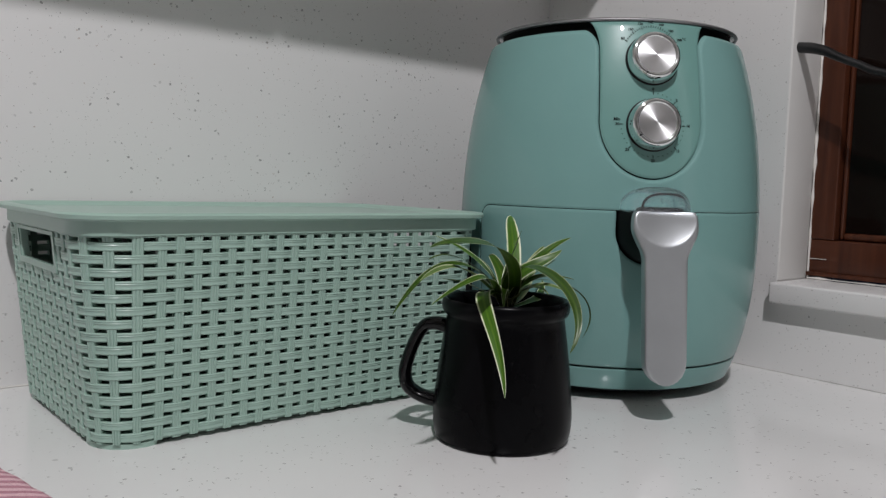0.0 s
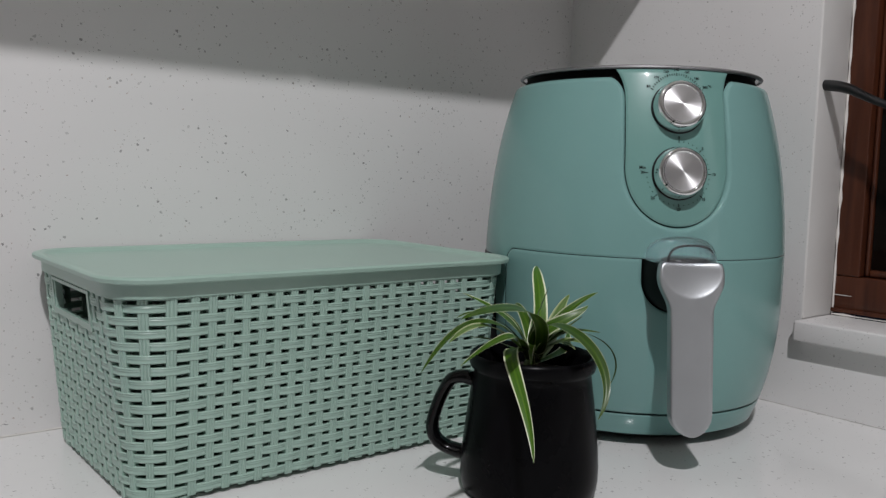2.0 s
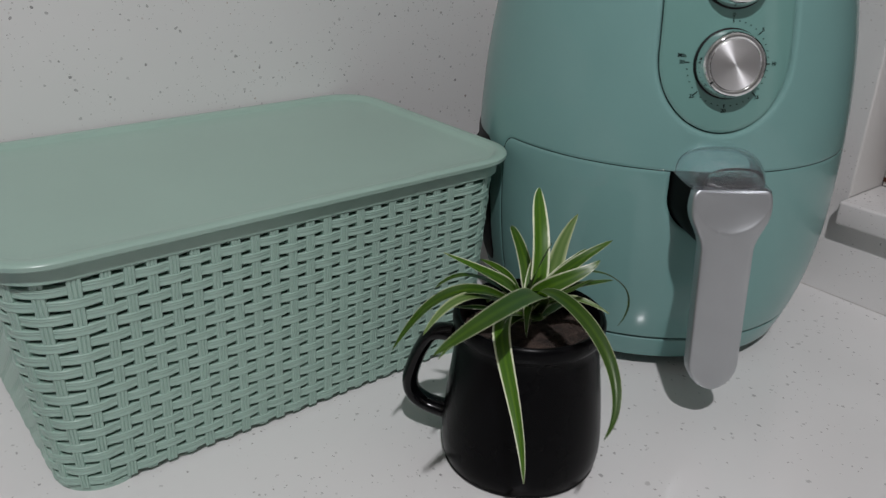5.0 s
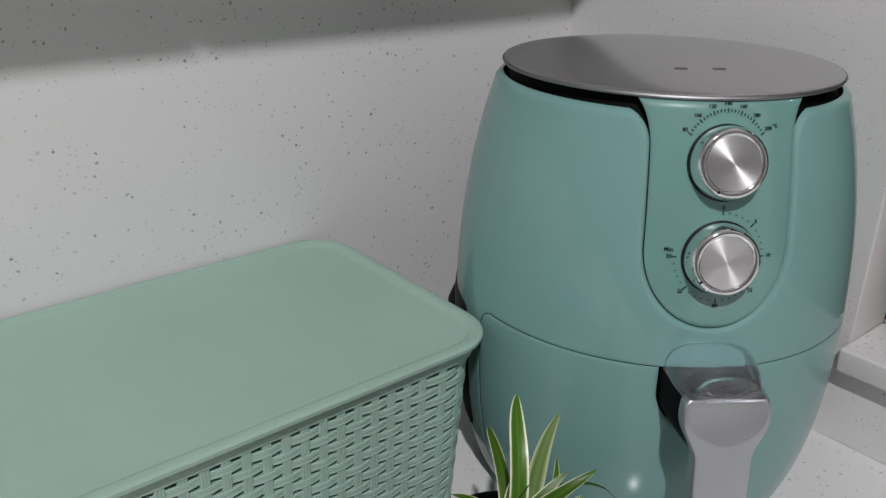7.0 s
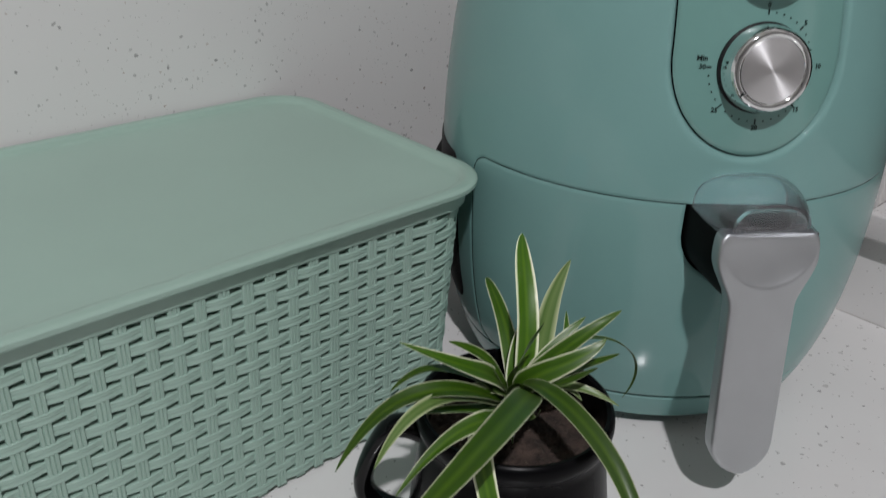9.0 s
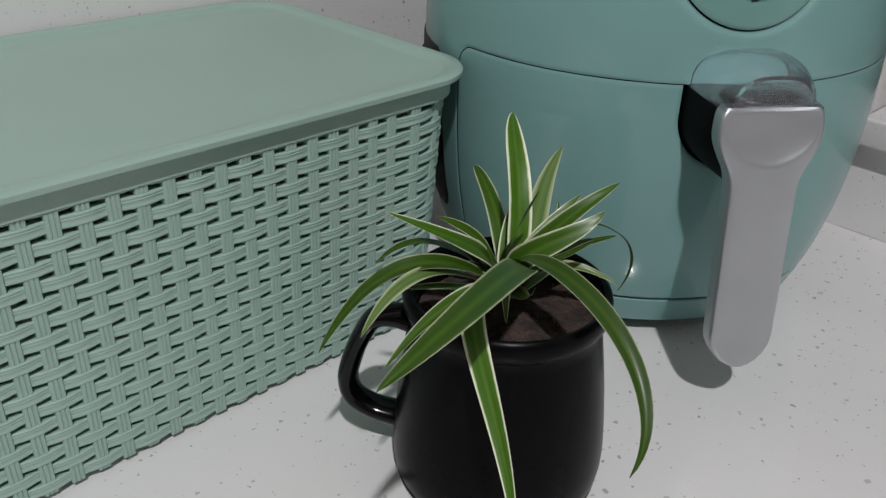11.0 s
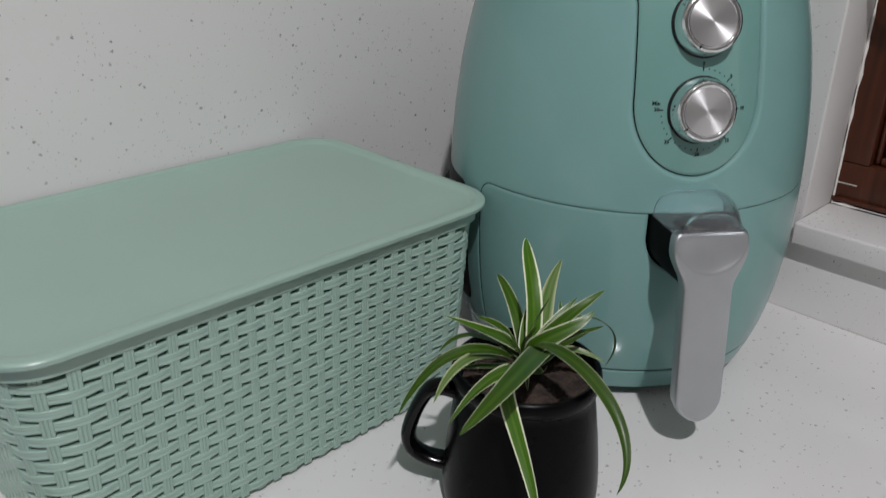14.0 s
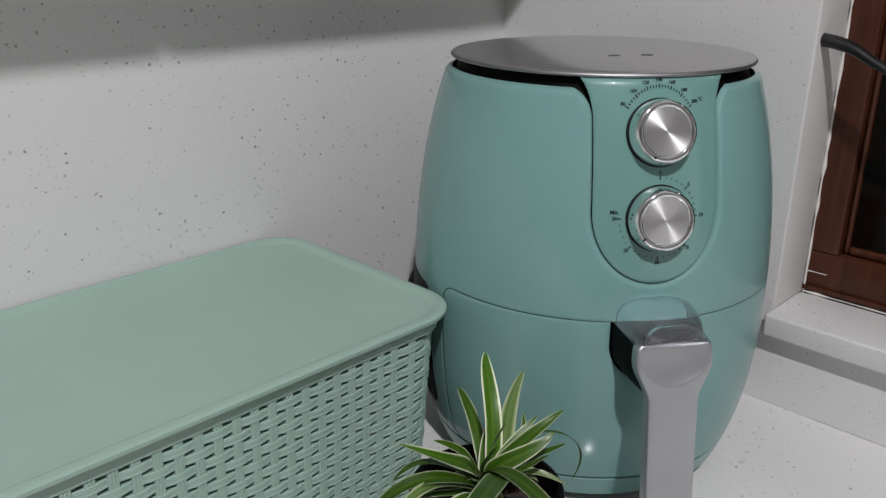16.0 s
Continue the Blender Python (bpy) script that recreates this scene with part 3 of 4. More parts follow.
for k in range(7):
    scale_mark(KNOBS[1][0], 45 * k, 0.0300 if k != 2 else 0.0312, text_mesh(str(5 * k), 0.0033), False)
part("print", text_mesh("Min", 0.0036), fryer, m=on_panel(-0.0305, KNOBS[1][0] + 0.0040, 0.0005))
for k in range(31):
    scale_mark(KNOBS[1][0], 9 * k, 0.0268, TICK if k % 5 == 0 else DOT)

# handle, bracket and clear release cover
def rounded_bar(name, stations, mat, power=4.0, count=28, dish=None):
    """A flat bar lofted along z: stations of z, front distance, half width, thickness; even steps round it."""
    a = np.linspace(0, 2 * np.pi, 6001)
    rings = []
    for z, front, half, thick in stations:
        xs = half * np.sign(np.cos(a)) * np.abs(np.cos(a)) ** (2 / power)
        ys = thick / 2 * np.sign(np.sin(a)) * np.abs(np.sin(a)) ** (2 / power)
        run = np.concatenate(([0], np.cumsum(np.hypot(np.diff(xs), np.diff(ys)))))
        at = np.linspace(0, run[-1], count, endpoint=False)
        ring = []
        for x, y in zip(np.interp(at, run, xs).tolist(), np.interp(at, run, ys).tolist()):
            d = dish(x, z) if dish and y < 0 else 0.0
            ring.append((x, -front + thick / 2 + y + d, z))
        rings.append(ring)
    return loft(name, rings, mat)


def handle_stations():
    out = []
    for z in [0.0335, 0.0345, 0.0365, 0.040, 0.045] + list(np.linspace(0.05, 0.160, 90)) + [0.1625, 0.1640, 0.1646]:
        front = 0.1965 - 0.0175 * ((z - 0.034) / 0.13)
        half = 0.0166 + 0.0005 * (z - 0.05) / 0.08
        g = np.clip((z - 0.1265) / 0.0255, 0, 1)
        half += (0.0254 - 0.0170) * (g * g * (3 - 2 * g)) - 0.0016 * max(0.0, (z - 0.152) / 0.0126) ** 2
        if z < 0.050:
            half *= math.sqrt(max(0.0, 1 - ((0.050 - z) / 0.0168) ** 2))
        thick = 0.0125
        if z > 0.1615:
            e = (z - 0.1615) / 0.0032
            half -= 0.0018 * e * e
            thick -= 0.004 * e * e
        out.append((float(z), float(front) - (0.0 if z < 0.1615 else 0.0008 * ((z - 0.1615) / 0.0032) ** 2), float(half), thick))
    return out


def scoop(x, z):
    """A shallow bowl with a crisp lower edge."""
    d = math.hypot(x * 0.98, z - 0.1622) / 0.0240
    return 0.0038 * max(0.0, 1 - d * d) ** 0.8 if z < 0.1648 else 0.0


part("handle", rounded_bar("handle", handle_stations(), SILVER_PLASTIC, 6.0, 160, scoop), fryer, "silver lacquered pull handle with thumb scoop")


def bracket():
    """The block between drawer and handle: a U in outline, drawn in towards the handle."""
    outline = [(0.0268 * math.cos(radians(a)), 0.1470 + 0.0262 * math.sin(radians(a))) for a in range(-90, 1, 6)] + [(0.0268, 0.1632)]
    outline = outline + [(-x, z) for x, z in outline[-1:0:-1]]
    rings = []
    for y, s, up in ((0.126, 1.0, 0.0), (0.148, 0.98, 0.0), (0.164, 0.90, 0.002), (0.175, 0.80, 0.005)):
        rings.append([(x * s, -(y - 0.10 * (z - 0.14)), max(z, 0.1210 + up)) for x, z in outline])
    return loft("bracket", rings, CORE_BLACK)


part("bracket", bracket(), fryer, "black plastic handle bracket")


def cover():
    """A clear hood over the release button: a wide arch against the body that narrows to a lower open arch above the handle."""
    sections = [(-0.1405, 0.0262, 0.1818), (-0.1440, 0.0263, 0.1832), (-0.1500, 0.0259, 0.1838), (-0.1570, 0.0250, 0.1836), (-0.1630, 0.0238, 0.1828), (-0.1690, 0.0220, 0.1814), (-0.1735, 0.0202, 0.1798), (-0.1752, 0.0196, 0.1790)]
    verts, faces, n = [], [], 33
    for skin in (0.0, 0.0018):
        for y, half, top in sections:
            for i in range(n):
                a = math.pi * i / (n - 1)
                c, s = math.cos(a), math.sin(a)
                x = (half - skin) * math.copysign(abs(c) ** 0.72, c)
                verts.append((x, y, 0.1640 + (top - skin - 0.1640) * s ** 0.72))
    m = len(sections)
    for g in (0, 1):
        for j in range(m - 1):
            for i in range(n - 1):
                q = [g * m * n + j * n + i, g * m * n + j * n + i + 1, g * m * n + (j + 1) * n + i + 1, g * m * n + (j + 1) * n + i]
                faces.append(q if g == 0 else q[::-1])
    o = m * n
    for i in range(n - 1):
        faces.append((i + 1, i, o + i, o + i + 1))
        k = (m - 1) * n
    faces.append([k + i for i in range(n)])
    faces.append([o + k + i for i in range(n)][::-1])
    for j in range(m - 1):
        faces.append((j * n, (j + 1) * n, o + (j + 1) * n, o + j * n))
        faces.append(((j + 1) * n + n - 1, j * n + n - 1, o + j * n + n - 1, o + (j + 1) * n + n - 1))
    return mesh_from("button_cover", verts, faces, CLEAR)


clear_cover = part("button_cover", cover(), fryer, "clear plastic release button cover")
clear_cover.visible_shadow = False
part("release_button", rounded_bar("release_button", [(0.1560, 0.1735, 0.0182, 0.0250), (0.1648, 0.1735, 0.0182, 0.0250), (0.1662, 0.1730, 0.0176, 0.0240), (0.1672, 0.1718, 0.0162, 0.0216), (0.1676, 0.1700, 0.0134, 0.0180)], DARK_GREY, 2.8, 48), fryer, "dark grey release button")
clear_sole = part("cover_sole", loft("cover_sole", [[(-0.0262, -0.1400, z), (-0.0258, -0.1560, z), (-0.0236, -0.1765, z), (0.0236, -0.1765, z), (0.0258, -0.1560, z), (0.0262, -0.1400, z)] for z in (0.1633, 0.1646)], CLEAR), fryer, "clear plastic sole of the button cover")
clear_sole.visible_shadow = False
for sx in (-1, 1):
    part("side_vent", shell_patch("side_vent", [(lambda x, z, s=sx: np.hypot(np.maximum(np.abs(x - s * 0.222) - 0.033, 0), np.maximum(np.abs(z - 0.102) - 0.042, 0)) - 0.012, 0.002)], 0.045, 0.170, -0.0008, BLACK_PLASTIC, np.radians(np.arange(70, 116.1, 0.8)) * sx), fryer, "black side air vent")
flank = []
for z, swell in ((0.040, -0.003), (0.050, 0.001), (0.066, 0.005), (0.092, 0.0080), (0.116, 0.0088), (0.127, 0.0080), (0.134, 0.0052), (0.1410, 0.001), (0.146, -0.003)):
    arc = [(-95 - 4 * k, min(1.0, 0.25 + 0.45 * k, 0.25 + 0.45 * (11 - k))) for k in range(12)]
    outer = [((float(radius(z)) + swell * f) * math.sin(radians(a)), -(float(radius(z)) + swell * f) * math.cos(radians(a)), z) for a, f in arc]
    inner = [((float(radius(z)) - 0.006) * math.sin(radians(a)), -(float(radius(z)) - 0.006) * math.cos(radians(a)), z) for a, f in arc[::-1]]
    flank.append(outer + inner)
part("flank_vent", loft("flank_vent", flank, CORE_BLACK), fryer, "black bulging air outlet on the rear flank")
part("rear_vent", box("rear_vent", (-0.055, 0.128, 0.05), (0.055, 0.150, 0.24), BLACK_PLASTIC, 0.008, 3), fryer, "black rear air outlet")

# ---- lidded basket ----
BX, BY = 0.3407, 0.6485
basket = thing("storage_basket", "pale mint woven-look plastic storage basket with closed lid", "basket", BX, BY, 0.0)
BASE_HX, BASE_HY, TOP_HX, TOP_HY, WALL_H = 0.1562, 0.0968, 0.1694, 0.1036, 0.1420


def rounded_rect(u, hx, hy, r):
    """Point and outward normal at the share u of the way round, from the middle of the front."""
    lx, ly, q = 2 * (hx - r), 2 * (hy - r), math.pi * r / 2
    s = (u % 1.0) * (2 * lx + 2 * ly + 4 * q)
    legs = [(lx / 2, 0), (q, 1), (ly, 2), (q, 3), (lx, 4), (q, 5), (ly, 6), (q, 7), (lx / 2, 8)]
    for length, k in legs:
        if s <= length or k == 8:
            break
        s -= length
    if k == 0:
        return (s, -hy), (0, -1)
    if k == 8:
        return (-lx / 2 + s, -hy), (0, -1)
    if k == 2:
        return (hx, -hy + r + s), (1, 0)
    if k == 4:
        return (hx - r - s, hy), (0, 1)
    if k == 6:
        return (-hx, hy - r - s), (-1, 0)
    a = {1: -90, 3: 0, 5: 90, 7: 180}[k] + math.degrees(s / r)
    cx, cy = {1: (1, -1), 3: (1, 1), 5: (-1, 1), 7: (-1, -1)}[k]
    c, n = math.cos(radians(a)), math.sin(radians(a))
    return (cx * (hx - r) + r * c, cy * (hy - r) + r * n), (c, n)


STRAIGHT_X, STRAIGHT_Y, BEND = 0.1300, 0.0735, 0.0500


def wall_at(s, z, out):
    """A point on the tapered wall: s runs in metres round it from the middle of the front."""
    k = z / WALL_H
    ax, ay = BASE_HX + (TOP_HX - BASE_HX) * k - STRAIGHT_X, BASE_HY + (TOP_HY - BASE_HY) * k - STRAIGHT_Y
    s = s % ROUND_WAY
    legs = ((STRAIGHT_X, 0), (BEND, 1), (2 * STRAIGHT_Y, 2), (BEND, 3), (2 * STRAIGHT_X, 4), (BEND, 5), (2 * STRAIGHT_Y, 6), (BEND, 7), (STRAIGHT_X, 8))
    for length, leg in legs:
        if s <= length or leg == 8:
            break
        s -= length
    if leg in (0, 4, 8):
        x = (s, 0, 0, 0, STRAIGHT_X - s, 0, 0, 0, s - STRAIGHT_X)[leg]
        side = 1 if leg == 4 else -1
        return (x, side * (STRAIGHT_Y + ay + out), z)
    if leg in (2, 6):
        side = 1 if leg == 2 else -1
        return (side * (STRAIGHT_X + ax + out), side * (s - STRAIGHT_Y), z)
    a = math.pi / 2 * (s / BEND) + {1: -math.pi / 2, 3: 0, 5: math.pi / 2, 7: math.pi}[leg]
    cx, cy = {1: (1, -1), 3: (1, 1), 5: (-1, 1), 7: (-1, -1)}[leg]
    nx, ny = math.cos(a) / ax, math.sin(a) / ay
    h = math.hypot(nx, ny)
    return (cx * STRAIGHT_X + ax * math.cos(a) + out * nx / h, cy * STRAIGHT_Y + ay * math.sin(a) + out * ny / h, z)


ROUND_WAY = 4 * (STRAIGHT_X + STRAIGHT_Y + BEND)
STAKE_PITCH, ROWS_UP, ROW0, PITCH = 0.01232, 17, 0.0078, 0.00846
HOLE_Y, HOLE_Z = (-0.0400, 0.0490), (0.1165, 0.1385)


def stake_places():
    """Evenly spaced stakes on the four faces, three wider set ones round each bend."""
    faces = [(0.0, 20, -0.0024), (STRAIGHT_X + BEND + STRAIGHT_Y, 13, 0.0), (2 * (STRAIGHT_X + BEND + STRAIGHT_Y), 20, 0.0), (3 * (STRAIGHT_X + BEND + STRAIGHT_Y), 13, 0.0)]
    rows = [[mid + shift + STAKE_PITCH * (k - (n - 1) / 2) for k in range(n)] for mid, n, shift in faces]
    out = []
    for k, row in enumerate(rows):
        nxt = rows[(k + 1) % 4][0] + (ROUND_WAY if k == 3 else 0)
        out += row + [row[-1] + (nxt - row[-1]) * j / 4 for j in (1, 2, 3)]
    return out


STAKE_AT = stake_places()
STAKES = len(STAKE_AT)


def in_hole(p):
    return abs(p[0]) > 0.145 and HOLE_Y[0] < p[1] < HOLE_Y[1] and HOLE_Z[0] < p[2] < HOLE_Z[1]


def strand_line(row, steps=8):
    """Stations along a strand: how far round, and how far it bows out over a stake or dips behind it."""
    out = []
    for k in range(STAKES):
        a, b = STAKE_AT[k], STAKE_AT[(k + 1) % STAKES] + (ROUND_WAY if k == STAKES - 1 else 0)
        for j in range(steps):
            c = math.cos(math.pi * (k + j / steps + row + 1))
            out.append((a + (b - a) * j / steps, math.copysign(abs(c) ** 0.7, c) * (0.00065 if row < ROWS_UP - 1 else 0.0004)))
    return out


STRAND = [(-0.0042, -0.0025), (-0.0006, -0.0029), (0.0006, -0.0029), (0.0010, -0.0025), (0.0011, -0.0019), (0.0007, -0.0015), (0.0007, 0.0003), (0.0010, 0.0008), (0.0007, 0.0013), (0.0011, 0.0019), (0.0010, 0.0025), (0.0006, 0.0029), (-0.0006, 0.0029), (-0.0042, 0.0025)]
for i in range(ROWS_UP):
    zc, line = ROW0 + PITCH * i, strand_line(i)
    verts, faces, n, count = [], [], len(STRAND), len(line)
    for s, bow in line:
        verts += [wall_at(s, min(zc + dz, 0.1445), bow + dn) for dn, dz in STRAND]
    for s in range(count):
        t = (s + 1) % count
        if in_hole(verts[s * n + 6]) or in_hole(verts[t * n + 6]):
            continue
        for k in range(n):
            m = (k + 1) % n
            faces.append((s * n + k, t * n + k, t * n + m, s * n + m))
    me = bpy.data.meshes.new("strand")
    me.from_pydata(verts, [], faces)
    me.polygons.foreach_set("use_smooth", [True] * len(me.polygons))
    me.set_sharp_from_angle(angle=radians(60))
    me.materials.append(MINT_PLASTIC)
    part("strand", me, basket)
RIB = [(-0.0030, -0.0040), (-0.0030, 0.0007), (-0.0026, 0.0012), (-0.0014, 0.0013), (-0.0010, 0.0008), (-0.0006, 0.0013), (0.0006, 0.0013), (0.0010, 0.0008), (0.0014, 0.0013), (0.0026, 0.0012), (0.0030, 0.0007), (0.0030, -0.0040)]
for s in STAKE_AT:
    for lo, hi in ((0.0036, HOLE_Z[0]), (HOLE_Z[1], 0.1445)) if in_hole(wall_at(s, 0.125, 0)) else ((0.0036, 0.1445),):
        rings = [[wall_at(s + dx, z, dn) for dx, dn in RIB] for z in np.linspace(lo, hi, 5).tolist()]
        part("stake", loft("stake", rings, MINT_PLASTIC), basket)


def band(name, rows, mat, count=160, cap_first=False, cap_last=False):
    """A closed rounded-rectangle skin: rows of half x, half y, corner radius, z."""
    rings = [[(*rounded_rect(k / count, hx, hy, r)[0], z) for k in range(count)] for hx, hy, r, z in rows]
    n = count
    verts = [p for ring in rings for p in ring]
    faces = [(i * n + k, i * n + (k + 1) % n, (i + 1) * n + (k + 1) % n, (i + 1) * n + k) for i in range(len(rings) - 1) for k in range(n)]
    if cap_first:
        faces.append(list(range(n))[::-1])
    if cap_last:
        faces.append([(len(rings) - 1) * n + k for k in range(n)])
    return mesh_from(name, verts, faces, mat)


part("bottom", band("bottom", [(BASE_HX - 0.008, BASE_HY - 0.008, 0.020, 0.0032), (BASE_HX - 0.002, BASE_HY - 0.002, 0.026, 0.0032), (BASE_HX - 0.0012, BASE_HY - 0.0012, 0.027, 0.0038), (BASE_HX - 0.0012, BASE_HY - 0.0012, 0.027, 0.0050), (BASE_HX - 0.0020, BASE_HY - 0.002, 0.026, 0.0056), (BASE_HX - 0.004, BASE_HY - 0.004, 0.024, 0.0056)], MINT_PLASTIC, 160, True, True), basket)
for sx in (-1, 1):
    for sy in (-1, 1):
        ring = []
        cx, cy, r = sx * (BASE_HX - 0.027), sy * (BASE_HY - 0.027), 0.0275
        arc = [(cx + sx * r * math.cos(radians(a)), cy + sy * r * math.sin(radians(a))) for a in range(-20, 111, 10)]
        inner = [(cx + sx * (r - 0.006) * math.cos(radians(a)), cy + sy * (r - 0.006) * math.sin(radians(a))) for a in range(110, -21, -10)]
        part("foot", loft("foot", [[(x, y, z) for x, y in arc + inner] for z in (0.0, 0.0034)], MINT_PLASTIC), basket)
part("rim", band("rim", [(TOP_HX - 0.004, TOP_HY - 0.004, 0.028, 0.1405), (TOP_HX - 0.0005, TOP_HY - 0.0005, 0.031, 0.1405), (TOP_HX - 0.0005, TOP_HY - 0.0005, 0.031, 0.1500), (TOP_HX - 0.004, TOP_HY - 0.004, 0.028, 0.1500)], MINT_PLASTIC), basket)
for sx in (-1, 1):
    y0, y1, z0, z1 = HOLE_Y[0] - 0.004, HOLE_Y[1] + 0.004, HOLE_Z[0] - 0.004, HOLE_Z[1] + 0.002
    verts, faces = [], []
    for out in (0.0020, -0.0012):
        for ya, yb, za, zb in ((y0, y1, z0, z1), (y0 + 0.0045, y1 - 0.0045, z0 + 0.0045, z1 - 0.0025)):
            verts += [(sx * (BASE_HX + (TOP_HX - BASE_HX) * z / WALL_H + out), y, z) for y, z in ((ya, za), (yb, za), (yb, zb), (ya, zb))]
    for k in range(4):
        j = (k + 1) % 4
        faces += [(k, j, 4 + j, 4 + k), (8 + k, 12 + k, 12 + j, 8 + j), (4 + k, 4 + j, 12 + j, 12 + k), (k, 8 + k, 8 + j, j)]
    part("grip_frame", mesh_from("grip_frame", verts, faces, MINT_PLASTIC, False), basket)
LX, LY, LR = 0.1780, 0.1120, 0.036
lid_rows = [(-0.0088, 0.1420), (-0.0074, 0.1412), (-0.0063, 0.1418), (-0.0060, 0.1506), (-0.0052, 0.1515), (-0.0006, 0.1518), (0.0, 0.1523), (0.0003, 0.1548), (-0.0004, 0.1558), (-0.0020, 0.1564), (-0.0056, 0.1564), (-0.0074, 0.1559), (-0.0090, 0.1545), (-0.0104, 0.1533), (-0.0130, 0.1528), (-0.030, 0.1526)]
part("lid", band("lid", [(LX + o, LY + o, LR + o * 0.9, z) for o, z in lid_rows], MINT_PLASTIC, 200, False, True), basket, "smooth flat lid with raised rim")

# ---- mug with plant ----
MX, MY = 0.4283, 0.4344
mug = thing("enamel_mug", "black enamel mug used as a plant pot", "mug", MX, MY, 0.0)
part("body", lathe("body", [(0.040, 0.0016), (0.0445, 0.0), (0.0474, 0.0012), (0.0490, 0.0050), (0.0499, 0.0115), (0.0500, 0.020), (0.0490, 0.034), (0.0470, 0.053), (0.0446, 0.071), (0.0428, 0.083), (0.0421, 0.0878), (0.0427, 0.0892), (0.0444, 0.0904), (0.0454, 0.0925), (0.0458, 0.0955), (0.0457, 0.0980), (0.0450, 0.1000), (0.0436, 0.1009), (0.0418, 0.1002), (0.0406, 0.0975), (0.0402, 0.085), (0.0405, 0.070)], BLACK_ENAMEL, 96, True, True), mug)
part("base_rim", lathe("base_rim", [(0.0460, 0.0004), (0.0476, 0.0), (0.0484, 0.0010), (0.0480, 0.0024)], BLACK_GLOSS, 96, False, False), mug)
part("handle", tube("handle", [(0.0405, 0, 0.0775), (0.0500, 0, 0.0795), (0.0590, 0, 0.0770), (0.0655, 0, 0.0665), (0.0705, 0, 0.0530), (0.0728, 0, 0.0410), (0.0700, 0, 0.0315), (0.0610, 0, 0.0255), (0.0480, 0, 0.0225)], [0.0084, 0.0076, 0.0072, 0.0070, 0.0072, 0.0074, 0.0074, 0.0074, 0.0082], BLACK_GLOSS, 20, 0.66), mug, "glossy black loop handle", pose(0, 0, 0, 0, 0, 129))


def soil_mesh():
    verts, faces, rings, n = [], [], 14, 40
    for j in range(rings + 1):
        r = 0.0398 * j / rings
        for i in range(n):
            a = 2 * math.pi * i / n
            x, y = r * math.cos(a), r * math.sin(a)
            z = 0.0845 + 0.006 * math.exp(-(r / 0.022) ** 2) + 0.0022 * noise.noise(Vector((x * 90, y * 90, 0))) + 0.0012 * noise.noise(Vector((x * 260, y * 260, 3)))
            verts.append((x, y, z))
    for j in range(rings):
        for i in range(n):
            k = (i + 1) % n
            faces.append((j * n + i, j * n + k, (j + 1) * n + k, (j + 1) * n + i))
    return mesh_from("soil", verts, faces, SOIL)


tagged(part("soil", soil_mesh(), mug, "dry brown potting soil"))


CROWN = Vector((-0.003, -0.005, 0.004))


def leaf(c1, c2, tip, width, twist=0.0, pale=0, fold=0.16, blunt=2.6):
    """A strap leaf from the crown on a bowed line to its tip, a little folded along its middle, with a faint ripple in its edges."""
    steps, across = 36, 9
    seed = len(plant.children)
    c1, c2, tip = Vector(c1), Vector(c2), Vector(tip)
    a = CROWN + Vector((0.0035 * math.sin(seed * 2.4), 0.0030 * math.cos(seed * 3.7), 0.002 * math.sin(seed * 1.3)))
    flat = Vector((tip.x - a.x, tip.y - a.y, 0))
    out = flat.normalized() if flat.length > 0.001 else Vector((1, 0, 0))
    side = Vector((-out.y, out.x, 0))
    verts, blade = [], []
    for i in range(steps + 1):
        t = i / steps
        q = 1 - t
        p = a * q ** 3 + c1 * (3 * q * q * t) + c2 * (3 * q * t * t) + tip * t ** 3
        d = ((c1 - a) * (q * q) + (c2 - c1) * (2 * q * t) + (tip - c2) * (t * t)).normalized()
        side = (side - d * side.dot(d)).normalized()
        up = d.cross(side)
        ro = radians(twist * (0.3 + 0.7 * t) + 6 * math.sin(5 * t + seed))
        s2, u2 = side * math.cos(ro) + up * math.sin(ro), up * math.cos(ro) - side * math.sin(ro)
        w = 0.90 * width * min(1.0, 0.50 + 1.5 * t) * max(0.0, 1 - t ** blunt) ** 0.75 / 2 + 0.00015
        for k in range(across):
            c = 2 * k / (across - 1) - 1
            verts.append(p + s2 * (c * w) + u2 * (abs(c) ** 1.4 * w * fold + 0.0004 * math.sin(11 * t + seed + 1.7 * c) * c))
            blade.append(abs(c))
    faces = [(i * across + k, i * across + k + 1, (i + 1) * across + k + 1, (i + 1) * across + k) for i in range(steps) for k in range(across - 1)]
    me = mesh_from("leaf", verts, faces, PALE_LEAF if pale else LEAF)
    attr = me.attributes.new("blade", "FLOAT", "POINT")
    attr.data.foreach_set("value", blade)
    return part("leaf", me, plant)


plant = thing("spider_plant", "green and white striped spider plant in the black mug", "plant", 0.4345, 0.4425, 0.0905)
# upright leaves
leaf((0.0078, -0.0098, 0.0252), (0.0136, 0.0121, 0.0640), (0.0377, 0.0344, 0.0667), 0.0125, 25, blunt=5)
leaf((0.0259, 0.0033, 0.0134), (0.0434, 0.0239, 0.0243), (0.0718, 0.0298, 0.0424), 0.0130, 35, 1, blunt=3.5)
leaf((0.0226, 0.0127, 0.0099), (0.0220, 0.0375, 0.0408), (0.0359, 0.0557, 0.0331), 0.0105, -35)
leaf((-0.0037, 0.0020, 0.0252), (-0.0076, -0.0116, 0.0330), (-0.0065, -0.0212, 0.0594), 0.0085, 55)
